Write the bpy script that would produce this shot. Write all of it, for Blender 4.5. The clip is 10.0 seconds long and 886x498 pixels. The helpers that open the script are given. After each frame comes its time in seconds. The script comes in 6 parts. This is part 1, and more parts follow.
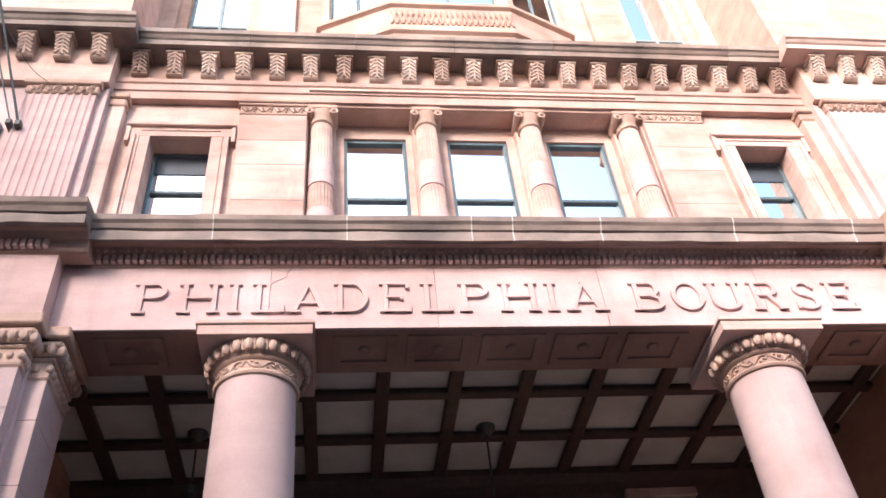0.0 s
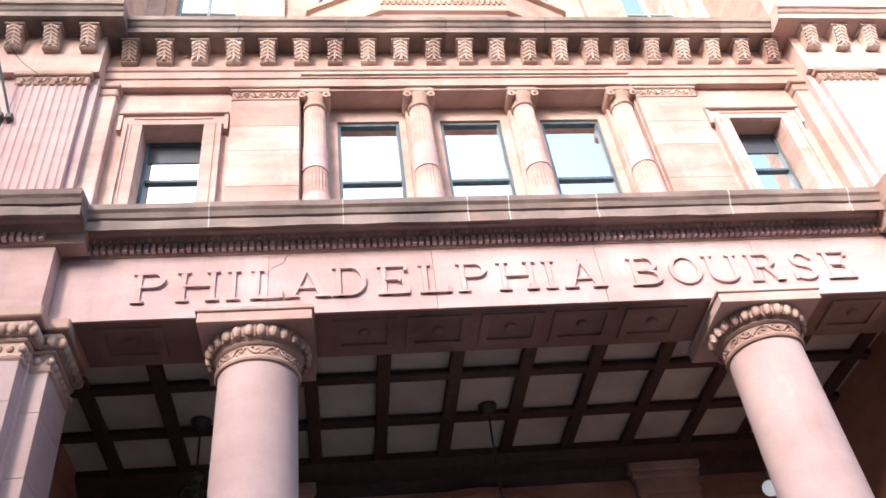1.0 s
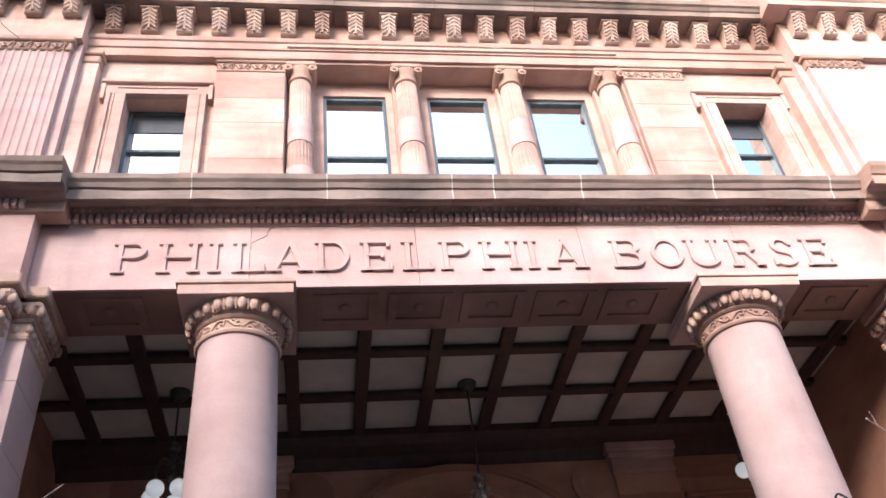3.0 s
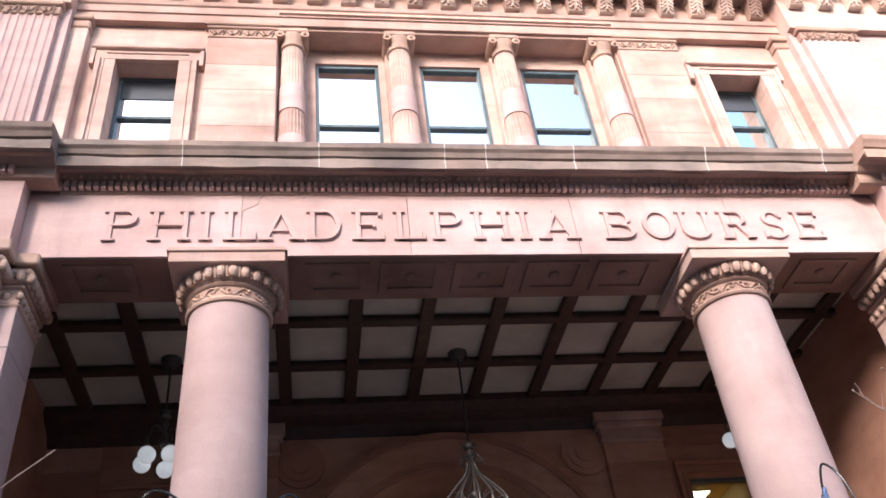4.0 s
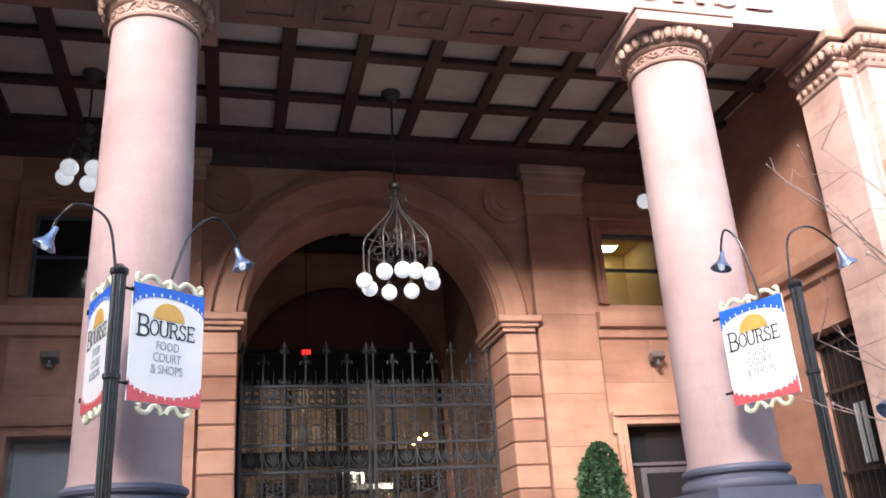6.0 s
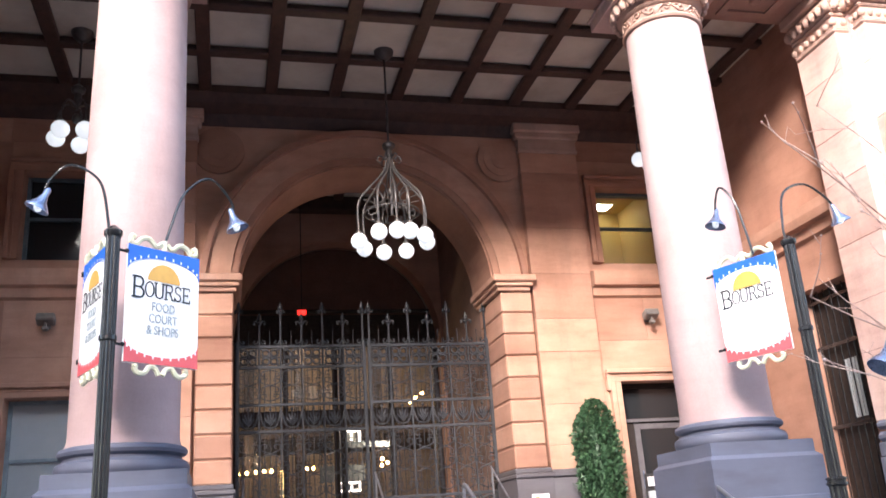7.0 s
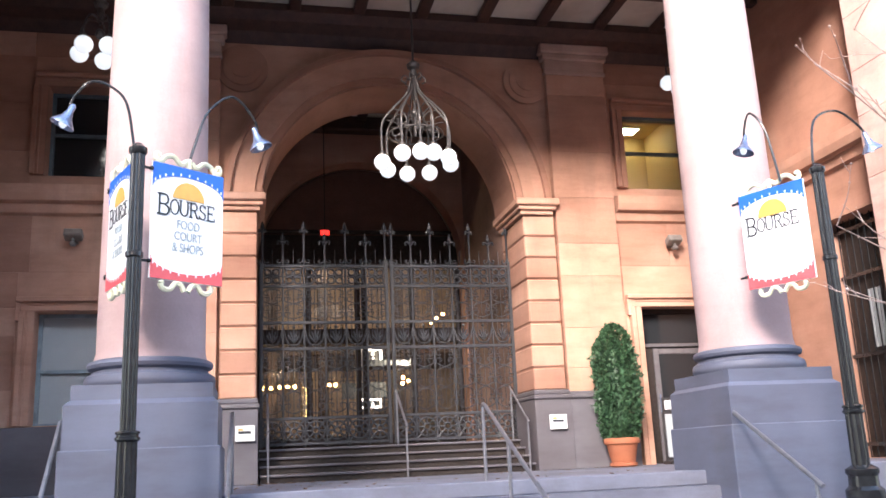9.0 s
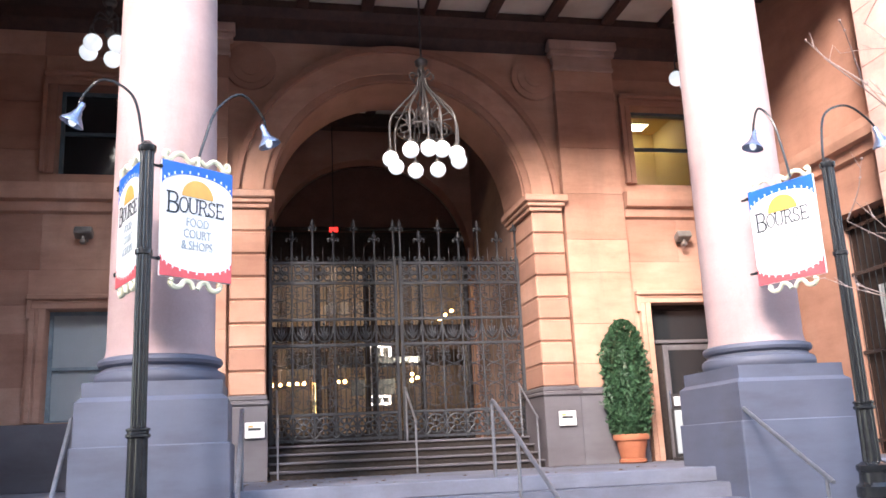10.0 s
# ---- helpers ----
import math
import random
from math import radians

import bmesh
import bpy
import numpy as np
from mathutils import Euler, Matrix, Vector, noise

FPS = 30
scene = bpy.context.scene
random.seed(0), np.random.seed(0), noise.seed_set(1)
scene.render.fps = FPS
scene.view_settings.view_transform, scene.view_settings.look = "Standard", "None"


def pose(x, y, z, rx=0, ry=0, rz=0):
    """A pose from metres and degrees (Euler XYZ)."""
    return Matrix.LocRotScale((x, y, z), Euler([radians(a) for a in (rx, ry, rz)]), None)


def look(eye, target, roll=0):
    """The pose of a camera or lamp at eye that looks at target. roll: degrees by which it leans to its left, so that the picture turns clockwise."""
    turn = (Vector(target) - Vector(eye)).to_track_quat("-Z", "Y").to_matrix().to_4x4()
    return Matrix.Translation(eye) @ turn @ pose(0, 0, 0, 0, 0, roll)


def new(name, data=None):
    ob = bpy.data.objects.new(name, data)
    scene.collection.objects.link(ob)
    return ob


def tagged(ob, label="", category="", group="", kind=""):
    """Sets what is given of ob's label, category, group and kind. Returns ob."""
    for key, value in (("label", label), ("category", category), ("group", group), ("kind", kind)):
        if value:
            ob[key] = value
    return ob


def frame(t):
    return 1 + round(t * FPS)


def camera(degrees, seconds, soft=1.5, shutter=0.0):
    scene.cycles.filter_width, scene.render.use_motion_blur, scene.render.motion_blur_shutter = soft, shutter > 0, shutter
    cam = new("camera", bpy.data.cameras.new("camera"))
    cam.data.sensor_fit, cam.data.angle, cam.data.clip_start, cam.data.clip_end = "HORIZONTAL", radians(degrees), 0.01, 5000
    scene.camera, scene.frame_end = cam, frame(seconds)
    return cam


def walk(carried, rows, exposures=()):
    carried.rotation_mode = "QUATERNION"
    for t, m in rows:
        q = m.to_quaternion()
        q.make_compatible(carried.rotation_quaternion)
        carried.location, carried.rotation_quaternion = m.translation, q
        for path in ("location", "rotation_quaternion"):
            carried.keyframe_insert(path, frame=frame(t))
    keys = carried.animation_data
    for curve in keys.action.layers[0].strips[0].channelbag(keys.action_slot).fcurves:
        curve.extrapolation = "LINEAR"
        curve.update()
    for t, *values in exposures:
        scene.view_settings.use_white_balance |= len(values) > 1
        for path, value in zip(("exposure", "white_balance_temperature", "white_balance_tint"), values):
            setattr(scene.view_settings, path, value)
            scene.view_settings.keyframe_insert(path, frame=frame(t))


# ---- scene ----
cam = camera(53.6, 10.0, soft=1.6, shutter=0.3)
PATH = [
    (0.0, -5.14, 43.04, 4.64), (0.5, -5.06, 42.13, 5.37), (1.0, -4.13, 41.89, 6.02), (1.5, -4.19, 41.01, 5.21),
    (2.0, -4.61, 41.21, 5.69), (2.5, -5.28, 40.82, 5.72), (4.0, -6.62, 38.20, 5.65), (4.5, -6.83, 36.33, 5.26),
    (5.0, -8.35, 32.89, 4.56), (5.5, -10.72, 25.65, 2.99), (5.7, -12.32, 23.03, 2.7), (6.8, -13.48, 19.3, 3.88),
    (7.0, -13.22, 18.34, 3.88), (7.5, -13.19, 16.44, 3.50), (8.0, -12.39, 14.86, 3.13), (8.5, -12.30, 13.02, 2.62),
    (9.0, -12.06, 13.34, 2.54), (9.5, -11.54, 13.22, 2.59), (10.0, -11.47, 13.15, 2.59),
]
EYE = 1.6                       # eye height over the street; the porch floor is 1.3 m up
walk(cam, [(t, pose(0, 0, EYE, 90 + p, r, y)) for t, y, p, r in PATH],
     [(0.0, 1.98), (2.5, 1.96), (4.0, 1.9), (5.0, 1.93), (5.6, 2.13), (6.8, 2.9), (8.5, 3.06), (10.0, 3.08)])

# ---- daylight ----
SUN_DIR = Vector((-0.44, -0.78, 0.42)).normalized()     # towards the sun
world = bpy.data.worlds.new("world")
scene.world = world
world.use_nodes = True
_bg = world.node_tree.nodes["Background"]
_sky = world.node_tree.nodes.new("ShaderNodeTexSky")
_sky.sky_type, _sky.sun_disc = "NISHITA", False
_sky.sun_elevation = math.asin(SUN_DIR.z)
_sky.sun_rotation = math.atan2(SUN_DIR.x, SUN_DIR.y)
_sky.air_density, _sky.dust_density, _sky.ozone_density = 1.0, 2.0, 1.0
world.node_tree.links.new(_sky.outputs[0], _bg.inputs[0])
_bg.inputs[1].default_value = 0.15
sun = new("sun", bpy.data.lights.new("sun", "SUN"))
sun.data.energy, sun.data.angle, sun.data.color = 1.5, radians(16), (1.0, 0.90, 0.90)
sun.matrix_world = look(SUN_DIR * 60, (0, 0, 0))


# ---- materials ----
def shader(name):
    m = bpy.data.materials.new(name)
    m.use_nodes = True
    nt = m.node_tree
    return m, nt, nt.nodes["Principled BSDF"]


def noise_node(nt, coord, scale, detail=6.0, rough=0.6, stretch=(1, 1, 1)):
    mp = nt.nodes.new("ShaderNodeMapping")
    mp.inputs["Scale"].default_value = stretch
    nt.links.new(coord, mp.inputs["Vector"])
    n = nt.nodes.new("ShaderNodeTexNoise")
    n.inputs["Scale"].default_value, n.inputs["Detail"].default_value, n.inputs["Roughness"].default_value = scale, detail, rough
    nt.links.new(mp.outputs[0], n.inputs["Vector"])
    return n.outputs["Fac"]


def ramp(nt, fac, stops):
    r = nt.nodes.new("ShaderNodeValToRGB")
    el = r.color_ramp.elements
    while len(el) < len(stops):
        el.new(0.5)
    for e, (p, c) in zip(el, stops):
        e.position, e.color = p, (*c, 1)
    nt.links.new(fac, r.inputs[0])
    return r.outputs[0]


def blend(nt, a, b, fac, how="MIX"):
    x = nt.nodes.new("ShaderNodeMix")
    x.data_type, x.blend_type = "RGBA", how
    for value, socket in ((fac, x.inputs[0]), (a, x.inputs[6]), (b, x.inputs[7])):
        if isinstance(value, (int, float)):
            socket.default_value = value
        elif isinstance(value, tuple):
            socket.default_value = (*value, 1)
        else:
            nt.links.new(value, socket)
    return x.outputs[2]


def bump(nt, bsdf, height, strength, distance=0.01):
    b = nt.nodes.new("ShaderNodeBump")
    b.inputs["Strength"].default_value, b.inputs["Distance"].default_value = strength, distance
    nt.links.new(height, b.inputs["Height"])
    nt.links.new(b.outputs[0], bsdf.inputs["Normal"])


def world_coord(nt):
    g = nt.nodes.new("ShaderNodeNewGeometry")
    return g.outputs["Position"]


def stone(name, col, dark, light, rough=0.85, grain=1.0, vary=0.16, stain=0.35, stain_col=(0.10, 0.075, 0.065), streak=True, bedding=0.75):
    """Sawn or carved stone: large blotches, fine grain, rain streaks, a tint of its own for each block."""
    m, nt, b = shader(name)
    co = world_coord(nt)
    big = noise_node(nt, co, 0.9, 4, 0.55)
    fine = noise_node(nt, co, 34, 6, 0.7)
    c = ramp(nt, big, [(0.3, dark), (0.52, col), (0.74, light)])
    c = blend(nt, c, ramp(nt, fine, [(0.25, (0.62, 0.6, 0.6)), (0.7, (1.12, 1.1, 1.1))]), 0.22 * grain, "MULTIPLY")
    bed = noise_node(nt, co, 2.6, 5, 0.6, (0.35, 0.35, 1.5))
    c = blend(nt, c, ramp(nt, bed, [(0.32, (0.80, 0.77, 0.75)), (0.5, (1, 1, 1)), (0.68, (1.10, 1.11, 1.12))]), bedding, "MULTIPLY")
    info = nt.nodes.new("ShaderNodeObjectInfo")
    c = blend(nt, c, ramp(nt, info.outputs["Random"], [(0.0, (1 - vary, 1 - 1.25 * vary, 1 - 1.3 * vary)), (0.45, (1, 1, 1)), (1.0, (1 + 0.5 * vary, 1 + 0.7 * vary, 1 + 0.8 * vary))]), 1.0, "MULTIPLY")
    s = noise_node(nt, co, 1.7, 7, 0.65, (1.0, 1.0, 0.22 if streak else 1.0))
    mask = ramp(nt, s, [(0.52, (0, 0, 0)), (0.78, (stain, stain, stain))])
    c = blend(nt, c, stain_col, mask)
    nt.links.new(c, b.inputs["Base Color"])
    b.inputs["Roughness"].default_value = rough
    pits = noise_node(nt, co, 90, 4, 0.6)
    bump(nt, b, blend(nt, fine, pits, 0.5), 0.22 * grain, 0.006)
    return m


def painted(name, col, rough=0.5, metal=0.0, wear=0.25, wear_col=None, scale=6.0):
    m, nt, b = shader(name)
    co = world_coord(nt)
    n = noise_node(nt, co, scale, 6, 0.65)
    lo = tuple(v * (1 - wear) for v in col)
    hi = wear_col or tuple(min(1, v * (1 + wear)) for v in col)
    nt.links.new(ramp(nt, n, [(0.3, lo), (0.55, col), (0.8, hi)]), b.inputs["Base Color"])
    f = noise_node(nt, co, scale * 9, 4, 0.6)
    nt.links.new(ramp(nt, f, [(0.3, (rough * 0.8,) * 3), (0.7, (min(1, rough * 1.2),) * 3)]), b.inputs["Roughness"])
    b.inputs["Metallic"].default_value = metal
    bump(nt, b, f, 0.15, 0.004)
    return m


def glowing(name, col, strength, base=(0.8, 0.8, 0.8)):
    m, nt, b = shader(name)
    b.inputs["Base Color"].default_value = (*base, 1)
    b.inputs["Emission Color"].default_value = (*col, 1)
    b.inputs["Emission Strength"].default_value = strength
    b.inputs["Roughness"].default_value = 0.25
    return m


def window_glass(name, tint, metal, rough=0.03):
    """Old float glass: dark behind, strongly reflecting, slightly wavy."""
    m, nt, b = shader(name)
    b.inputs["Base Color"].default_value = (*tint, 1)
    b.inputs["Metallic"].default_value, b.inputs["Roughness"].default_value = metal, rough
    bump(nt, b, noise_node(nt, world_coord(nt), 1.3, 2, 0.5), 0.05, 0.02)
    return m


SAND = stone("sandstone", (0.55, 0.38, 0.325), (0.46, 0.295, 0.25), (0.63, 0.475, 0.42), vary=0.2)
SAND_PINK = stone("pink_sandstone", (0.55, 0.385, 0.365), (0.485, 0.325, 0.30), (0.61, 0.455, 0.44), stain=0.25, vary=0.06, bedding=0.4)
SAND_CARVED = stone("carved_sandstone", (0.47, 0.315, 0.25), (0.35, 0.225, 0.18), (0.55, 0.39, 0.325), stain=0.45)
SHAFT = stone("weathered_pink_sandstone", (0.46, 0.33, 0.315), (0.40, 0.275, 0.26), (0.52, 0.395, 0.38), stain=0.30, vary=0.05, bedding=0.25)
BRACKET_STONE = stone("soot_streaked_carving", (0.50, 0.36, 0.30), (0.36, 0.26, 0.22), (0.60, 0.46, 0.40), vary=0.30, stain=0.4, streak=False)
# darker copy of the frieze stone: shade under the beam put into the colour
SOFFIT = stone("shaded_soffit_sandstone", (0.30, 0.18, 0.14), (0.24, 0.14, 0.105), (0.36, 0.225, 0.18), stain=0.4, streak=False)
SAND_WARM = stone("warm_sandstone", (0.465, 0.257, 0.175), (0.385, 0.203, 0.135), (0.535, 0.322, 0.23), stain=0.3, vary=0.24)
SAND_SOOT = stone("sooty_sandstone", (0.27, 0.205, 0.175), (0.13, 0.10, 0.09), (0.42, 0.31, 0.265), stain=0.6, streak=False)
# dark version of the warm stone; the dimness inside the arch is in its colour
SHADED_SAND = stone("shaded_vestibule_sandstone", (0.25, 0.155, 0.12), (0.19, 0.115, 0.09), (0.32, 0.205, 0.16), stain=0.45, streak=False)
GREY = stone("grey_painted_granite", (0.122, 0.132, 0.178), (0.105, 0.114, 0.155), (0.142, 0.153, 0.203), rough=0.55, grain=0.5, vary=0.06, stain=0.18, stain_col=(0.16, 0.14, 0.14))
GREY_DARK = stone("dark_grey_granite", (0.125, 0.115, 0.125), (0.10, 0.09, 0.10), (0.15, 0.14, 0.15), rough=0.6, grain=0.5, vary=0.08, stain=0.2)
STEP = stone("worn_granite_step", (0.185, 0.19, 0.235), (0.148, 0.15, 0.183), (0.24, 0.245, 0.295), rough=0.7, vary=0.08, stain=0.25, streak=False)
PAVE = stone("paving", (0.13, 0.125, 0.12), (0.10, 0.096, 0.092), (0.165, 0.16, 0.15), rough=0.85, stain=0.3, streak=False)
ASPHALT = stone("asphalt", (0.05, 0.05, 0.052), (0.042, 0.042, 0.044), (0.062, 0.06, 0.06), rough=0.9, stain=0.2, streak=False)
BRICKY = stone("blocker_masonry", (0.36, 0.27, 0.22), (0.31, 0.23, 0.18), (0.41, 0.32, 0.27))
PLASTER = stone("aged_ceiling_plaster", (0.54, 0.50, 0.42), (0.46, 0.42, 0.35), (0.61, 0.57, 0.48), grain=0.4, vary=0.1, stain=0.25, stain_col=(0.25, 0.20, 0.14), streak=False)
BEAM = painted("dark_stained_beam", (0.060, 0.030, 0.022), 0.6, wear=0.35)
IRON = painted("black_iron", (0.050, 0.047, 0.047), 0.42, 0.3, wear=0.4, scale=14)
IRON_BROWN = painted("bronzed_iron", (0.085, 0.075, 0.07), 0.45, 0.4, wear=0.4, scale=14)
POLE = painted("black_gloss_enamel", (0.020, 0.021, 0.023), 0.22, 0.0, wear=0.3, scale=10)
STEEL = painted("galvanised_steel", (0.25, 0.30, 0.42), 0.30, 0.8, wear=0.25, scale=12)
RAIL = painted("grey_painted_steel_rail", (0.24, 0.24, 0.26), 0.38, 0.5, wear=0.25, scale=12)
FRAME = painted("dark_green_window_paint", (0.085, 0.125, 0.145), 0.45, wear=0.3)
FRAME_PALE = painted("weathered_grey_green_paint", (0.24, 0.30, 0.32), 0.5, wear=0.3)
GLASS_SKY = window_glass("sky_reflecting_glass", (0.90, 0.95, 0.96), 1.0)
GLASS_DARK = window_glass("dark_glass", (0.02, 0.022, 0.024), 0.0, 0.05)
BLIND = painted("drawn_white_blind", (0.40, 0.43, 0.43), 0.5, wear=0.06, scale=2)
# colour of the lintel's dark reflection in the narrow upper panes
LINTEL_REFLECTION = painted("dark_lintel_reflection", (0.055, 0.065, 0.085), 0.6, wear=0.15, scale=3)
GLOBE = glowing("opal_glass_globe", (0.86, 0.92, 1.0), 0.10, (0.86, 0.88, 0.9))


# ---- building helpers ----
def box(bm, x0, x1, y0, y1, z0, z1, bev=0.0, seg=1):
    v = [bm.verts.new((x, y, z)) for z in (z0, z1) for y in (y0, y1) for x in (x0, x1)]
    f = [bm.faces.new([v[i] for i in q]) for q in ((0, 2, 3, 1), (4, 5, 7, 6), (0, 1, 5, 4), (2, 6, 7, 3), (0, 4, 6, 2), (1, 3, 7, 5))]
    if bev:
        bmesh.ops.bevel(bm, geom=list({e for q in f for e in q.edges}), offset=bev, segments=seg, affect="EDGES")
    return bm


def slab(x0, x1, y0, y1, z0, z1, bev=0.0, seg=1):
    return box(bmesh.new(), x0, x1, y0, y1, z0, z1, bev, seg)


def sweep_x(bm, profile, x0, x1):
    """A closed profile of (y, z) drawn along x."""
    a = [bm.verts.new((x0, y, z)) for y, z in profile]
    b = [bm.verts.new((x1, y, z)) for y, z in profile]
    n = len(profile)
    for i in range(n):
        bm.faces.new((a[i], b[i], b[(i + 1) % n], a[(i + 1) % n]))
    bm.faces.new(a), bm.faces.new(b[::-1])
    bmesh.ops.recalc_face_normals(bm, faces=bm.faces)
    return bm


def sweep_y(bm, profile, y0, y1):
    """A closed profile of (x, z) drawn along y."""
    a = [bm.verts.new((x, y0, z)) for x, z in profile]
    b = [bm.verts.new((x, y1, z)) for x, z in profile]
    n = len(profile)
    for i in range(n):
        bm.faces.new((a[i], b[i], b[(i + 1) % n], a[(i + 1) % n]))
    bm.faces.new(a), bm.faces.new(b[::-1])
    bmesh.ops.recalc_face_normals(bm, faces=bm.faces)
    return bm


def turned(bm, profile, cx, cy, seg=48, flutes=0, depth=0.0):
    """A profile of (radius, z) turned about a vertical axis, with flutes if asked for."""
    rings = []
    for r, z in profile:
        ring = []
        for k in range(seg):
            a = 2 * math.pi * k / seg
            rr = r - depth * abs(math.sin(a * flutes / 2)) if flutes else r
            ring.append(bm.verts.new((cx + rr * math.cos(a), cy + rr * math.sin(a), z)))
        rings.append(ring)
    for p, q in zip(rings, rings[1:]):
        for k in range(seg):
            bm.faces.new((p[k], p[(k + 1) % seg], q[(k + 1) % seg], q[k]))
    bm.faces.new(rings[0][::-1]), bm.faces.new(rings[-1])
    return bm


def tube(bm, pts, r, seg=8, taper=1.0):
    pts = [Vector(p) for p in pts]
    rings = []
    up = Vector((0.31, 0.17, 0.93)).normalized()
    n = len(pts)
    for i, p in enumerate(pts):
        d = (pts[min(i + 1, n - 1)] - pts[max(i - 1, 0)]).normalized()
        side = d.cross(up)
        if side.length < 1e-3:
            side = d.cross(Vector((1, 0, 0)))
        side.normalize()
        top = side.cross(d)
        rr = r * (1 + (taper - 1) * i / max(1, n - 1))
        rings.append([bm.verts.new(p + rr * (math.cos(2 * math.pi * k / seg) * side + math.sin(2 * math.pi * k / seg) * top)) for k in range(seg)])
    for a, b in zip(rings, rings[1:]):
        for k in range(seg):
            bm.faces.new((a[k], a[(k + 1) % seg], b[(k + 1) % seg], b[k]))
    bm.faces.new(rings[0][::-1]), bm.faces.new(rings[-1])
    return bm


def smooth_path(pts, n=8):
    """A Catmull-Rom curve through the points."""
    p = [Vector(q) for q in pts]
    p = [2 * p[0] - p[1]] + p + [2 * p[-1] - p[-2]]
    out = []
    for i in range(1, len(p) - 2):
        for k in range(n):
            t = k / n
            out.append(0.5 * (2 * p[i] + (p[i + 1] - p[i - 1]) * t + (2 * p[i - 1] - 5 * p[i] + 4 * p[i + 1] - p[i + 2]) * t * t + (3 * p[i] - p[i - 1] - 3 * p[i + 1] + p[i + 2]) * t ** 3))
    return out + [p[-2]]


def ball(bm, c, r, seg=16, flat=1.0):
    bmesh.ops.create_uvsphere(bm, u_segments=seg, v_segments=max(6, seg // 2), radius=r, matrix=Matrix.Translation(c) @ Matrix.Diagonal((1, 1, flat, 1)))
    return bm


def pierced(bm, x0, x1, z0, z1, y0, y1, holes):
    """A wall along x with rectangular openings (x0, x1, z0, z1) right through it."""
    xs = sorted({x0, x1, *[min(max(v, x0), x1) for h in holes for v in h[:2]]})
    zs = sorted({z0, z1, *[min(max(v, z0), z1) for h in holes for v in h[2:]]})
    for a, b in zip(xs, xs[1:]):
        for c, d in zip(zs, zs[1:]):
            mx, mz = (a + b) / 2, (c + d) / 2
            if not any(h[0] < mx < h[1] and h[2] < mz < h[3] for h in holes):
                box(bm, a, b, y0, y1, c, d)
    bmesh.ops.remove_doubles(bm, verts=bm.verts, dist=1e-4)
    seen = {}
    for f in bm.faces:
        seen.setdefault(tuple(sorted(v.index for v in f.verts)), []).append(f)
    bm.verts.index_update()
    seen = {}
    for f in bm.faces:
        seen.setdefault(tuple(sorted(v.index for v in f.verts)), []).append(f)
    bmesh.ops.delete(bm, geom=[f for s in seen.values() if len(s) > 1 for f in s], context="FACES")
    return bm


def mesh_of(name, bm, mat, smooth=False):
    me = bpy.data.meshes.new(name)
    if smooth:
        for f in bm.faces:
            f.smooth = True
        for e in bm.edges:
            if len(e.link_faces) == 2 and e.calc_face_angle(0) > 0.6:
                e.smooth = False
    bm.to_mesh(me)
    bm.free()
    me.materials.append(mat)
    return me


def spot(ob):
    p = Vector(ob.location)
    while ob.parent:
        ob = ob.parent
        p += ob.location
    return p


def part(name, bm, mat, parent, label="", smooth=False):
    """One mesh object under a thing or a part; bm is in world metres."""
    bmesh.ops.translate(bm, verts=bm.verts, vec=-spot(parent))
    ob = new(name, mesh_of(name, bm, mat, smooth))
    ob.parent = parent
    return tagged(ob, label)


def thing(name, at, label, category, group=""):
    ob = new(name)
    ob.location = at
    ob.empty_display_size = 0.2
    return tagged(ob, label, category, group)


def structure(name, bm, mat, label, category="wall", smooth=False):
    return tagged(new(name, mesh_of(name, bm, mat, smooth)), label, category, "", "structure")


def arc(cx, cz, r, a0, a1, n):
    return [(cx + r * math.cos(radians(a0 + (a1 - a0) * i / n)), cz + r * math.sin(radians(a0 + (a1 - a0) * i / n))) for i in range(n + 1)]


MID = 2.555                     # the portico's middle line
FLOOR = 1.30                    # porch floor
YF, YB = 9.57, 15.0             # frieze face, porch back wall

# ---- ground and street ----
structure("ground", slab(-400, 400, -400, 400, -0.3, 0.0), ASPHALT, "dark asphalt street", "ground")
structure("pavement", slab(-60, 70, 3.4, 9.2, 0.0, 0.14, 0.01), PAVE, "grey concrete pavement along the building", "pavement")

# unseen blocks added across the street, behind the camera, to shade the facade
structure("wall_opposite_tall", slab(-90, -32, -40, -18, 0, 42), BRICKY, "unseen tall block added to shade the left of the facade", "building")
structure("wall_opposite_low", slab(-32, 90, -40, -18.2, 0, 18.3), BRICKY, "unseen lower block added to shade the foot of the facade", "building")


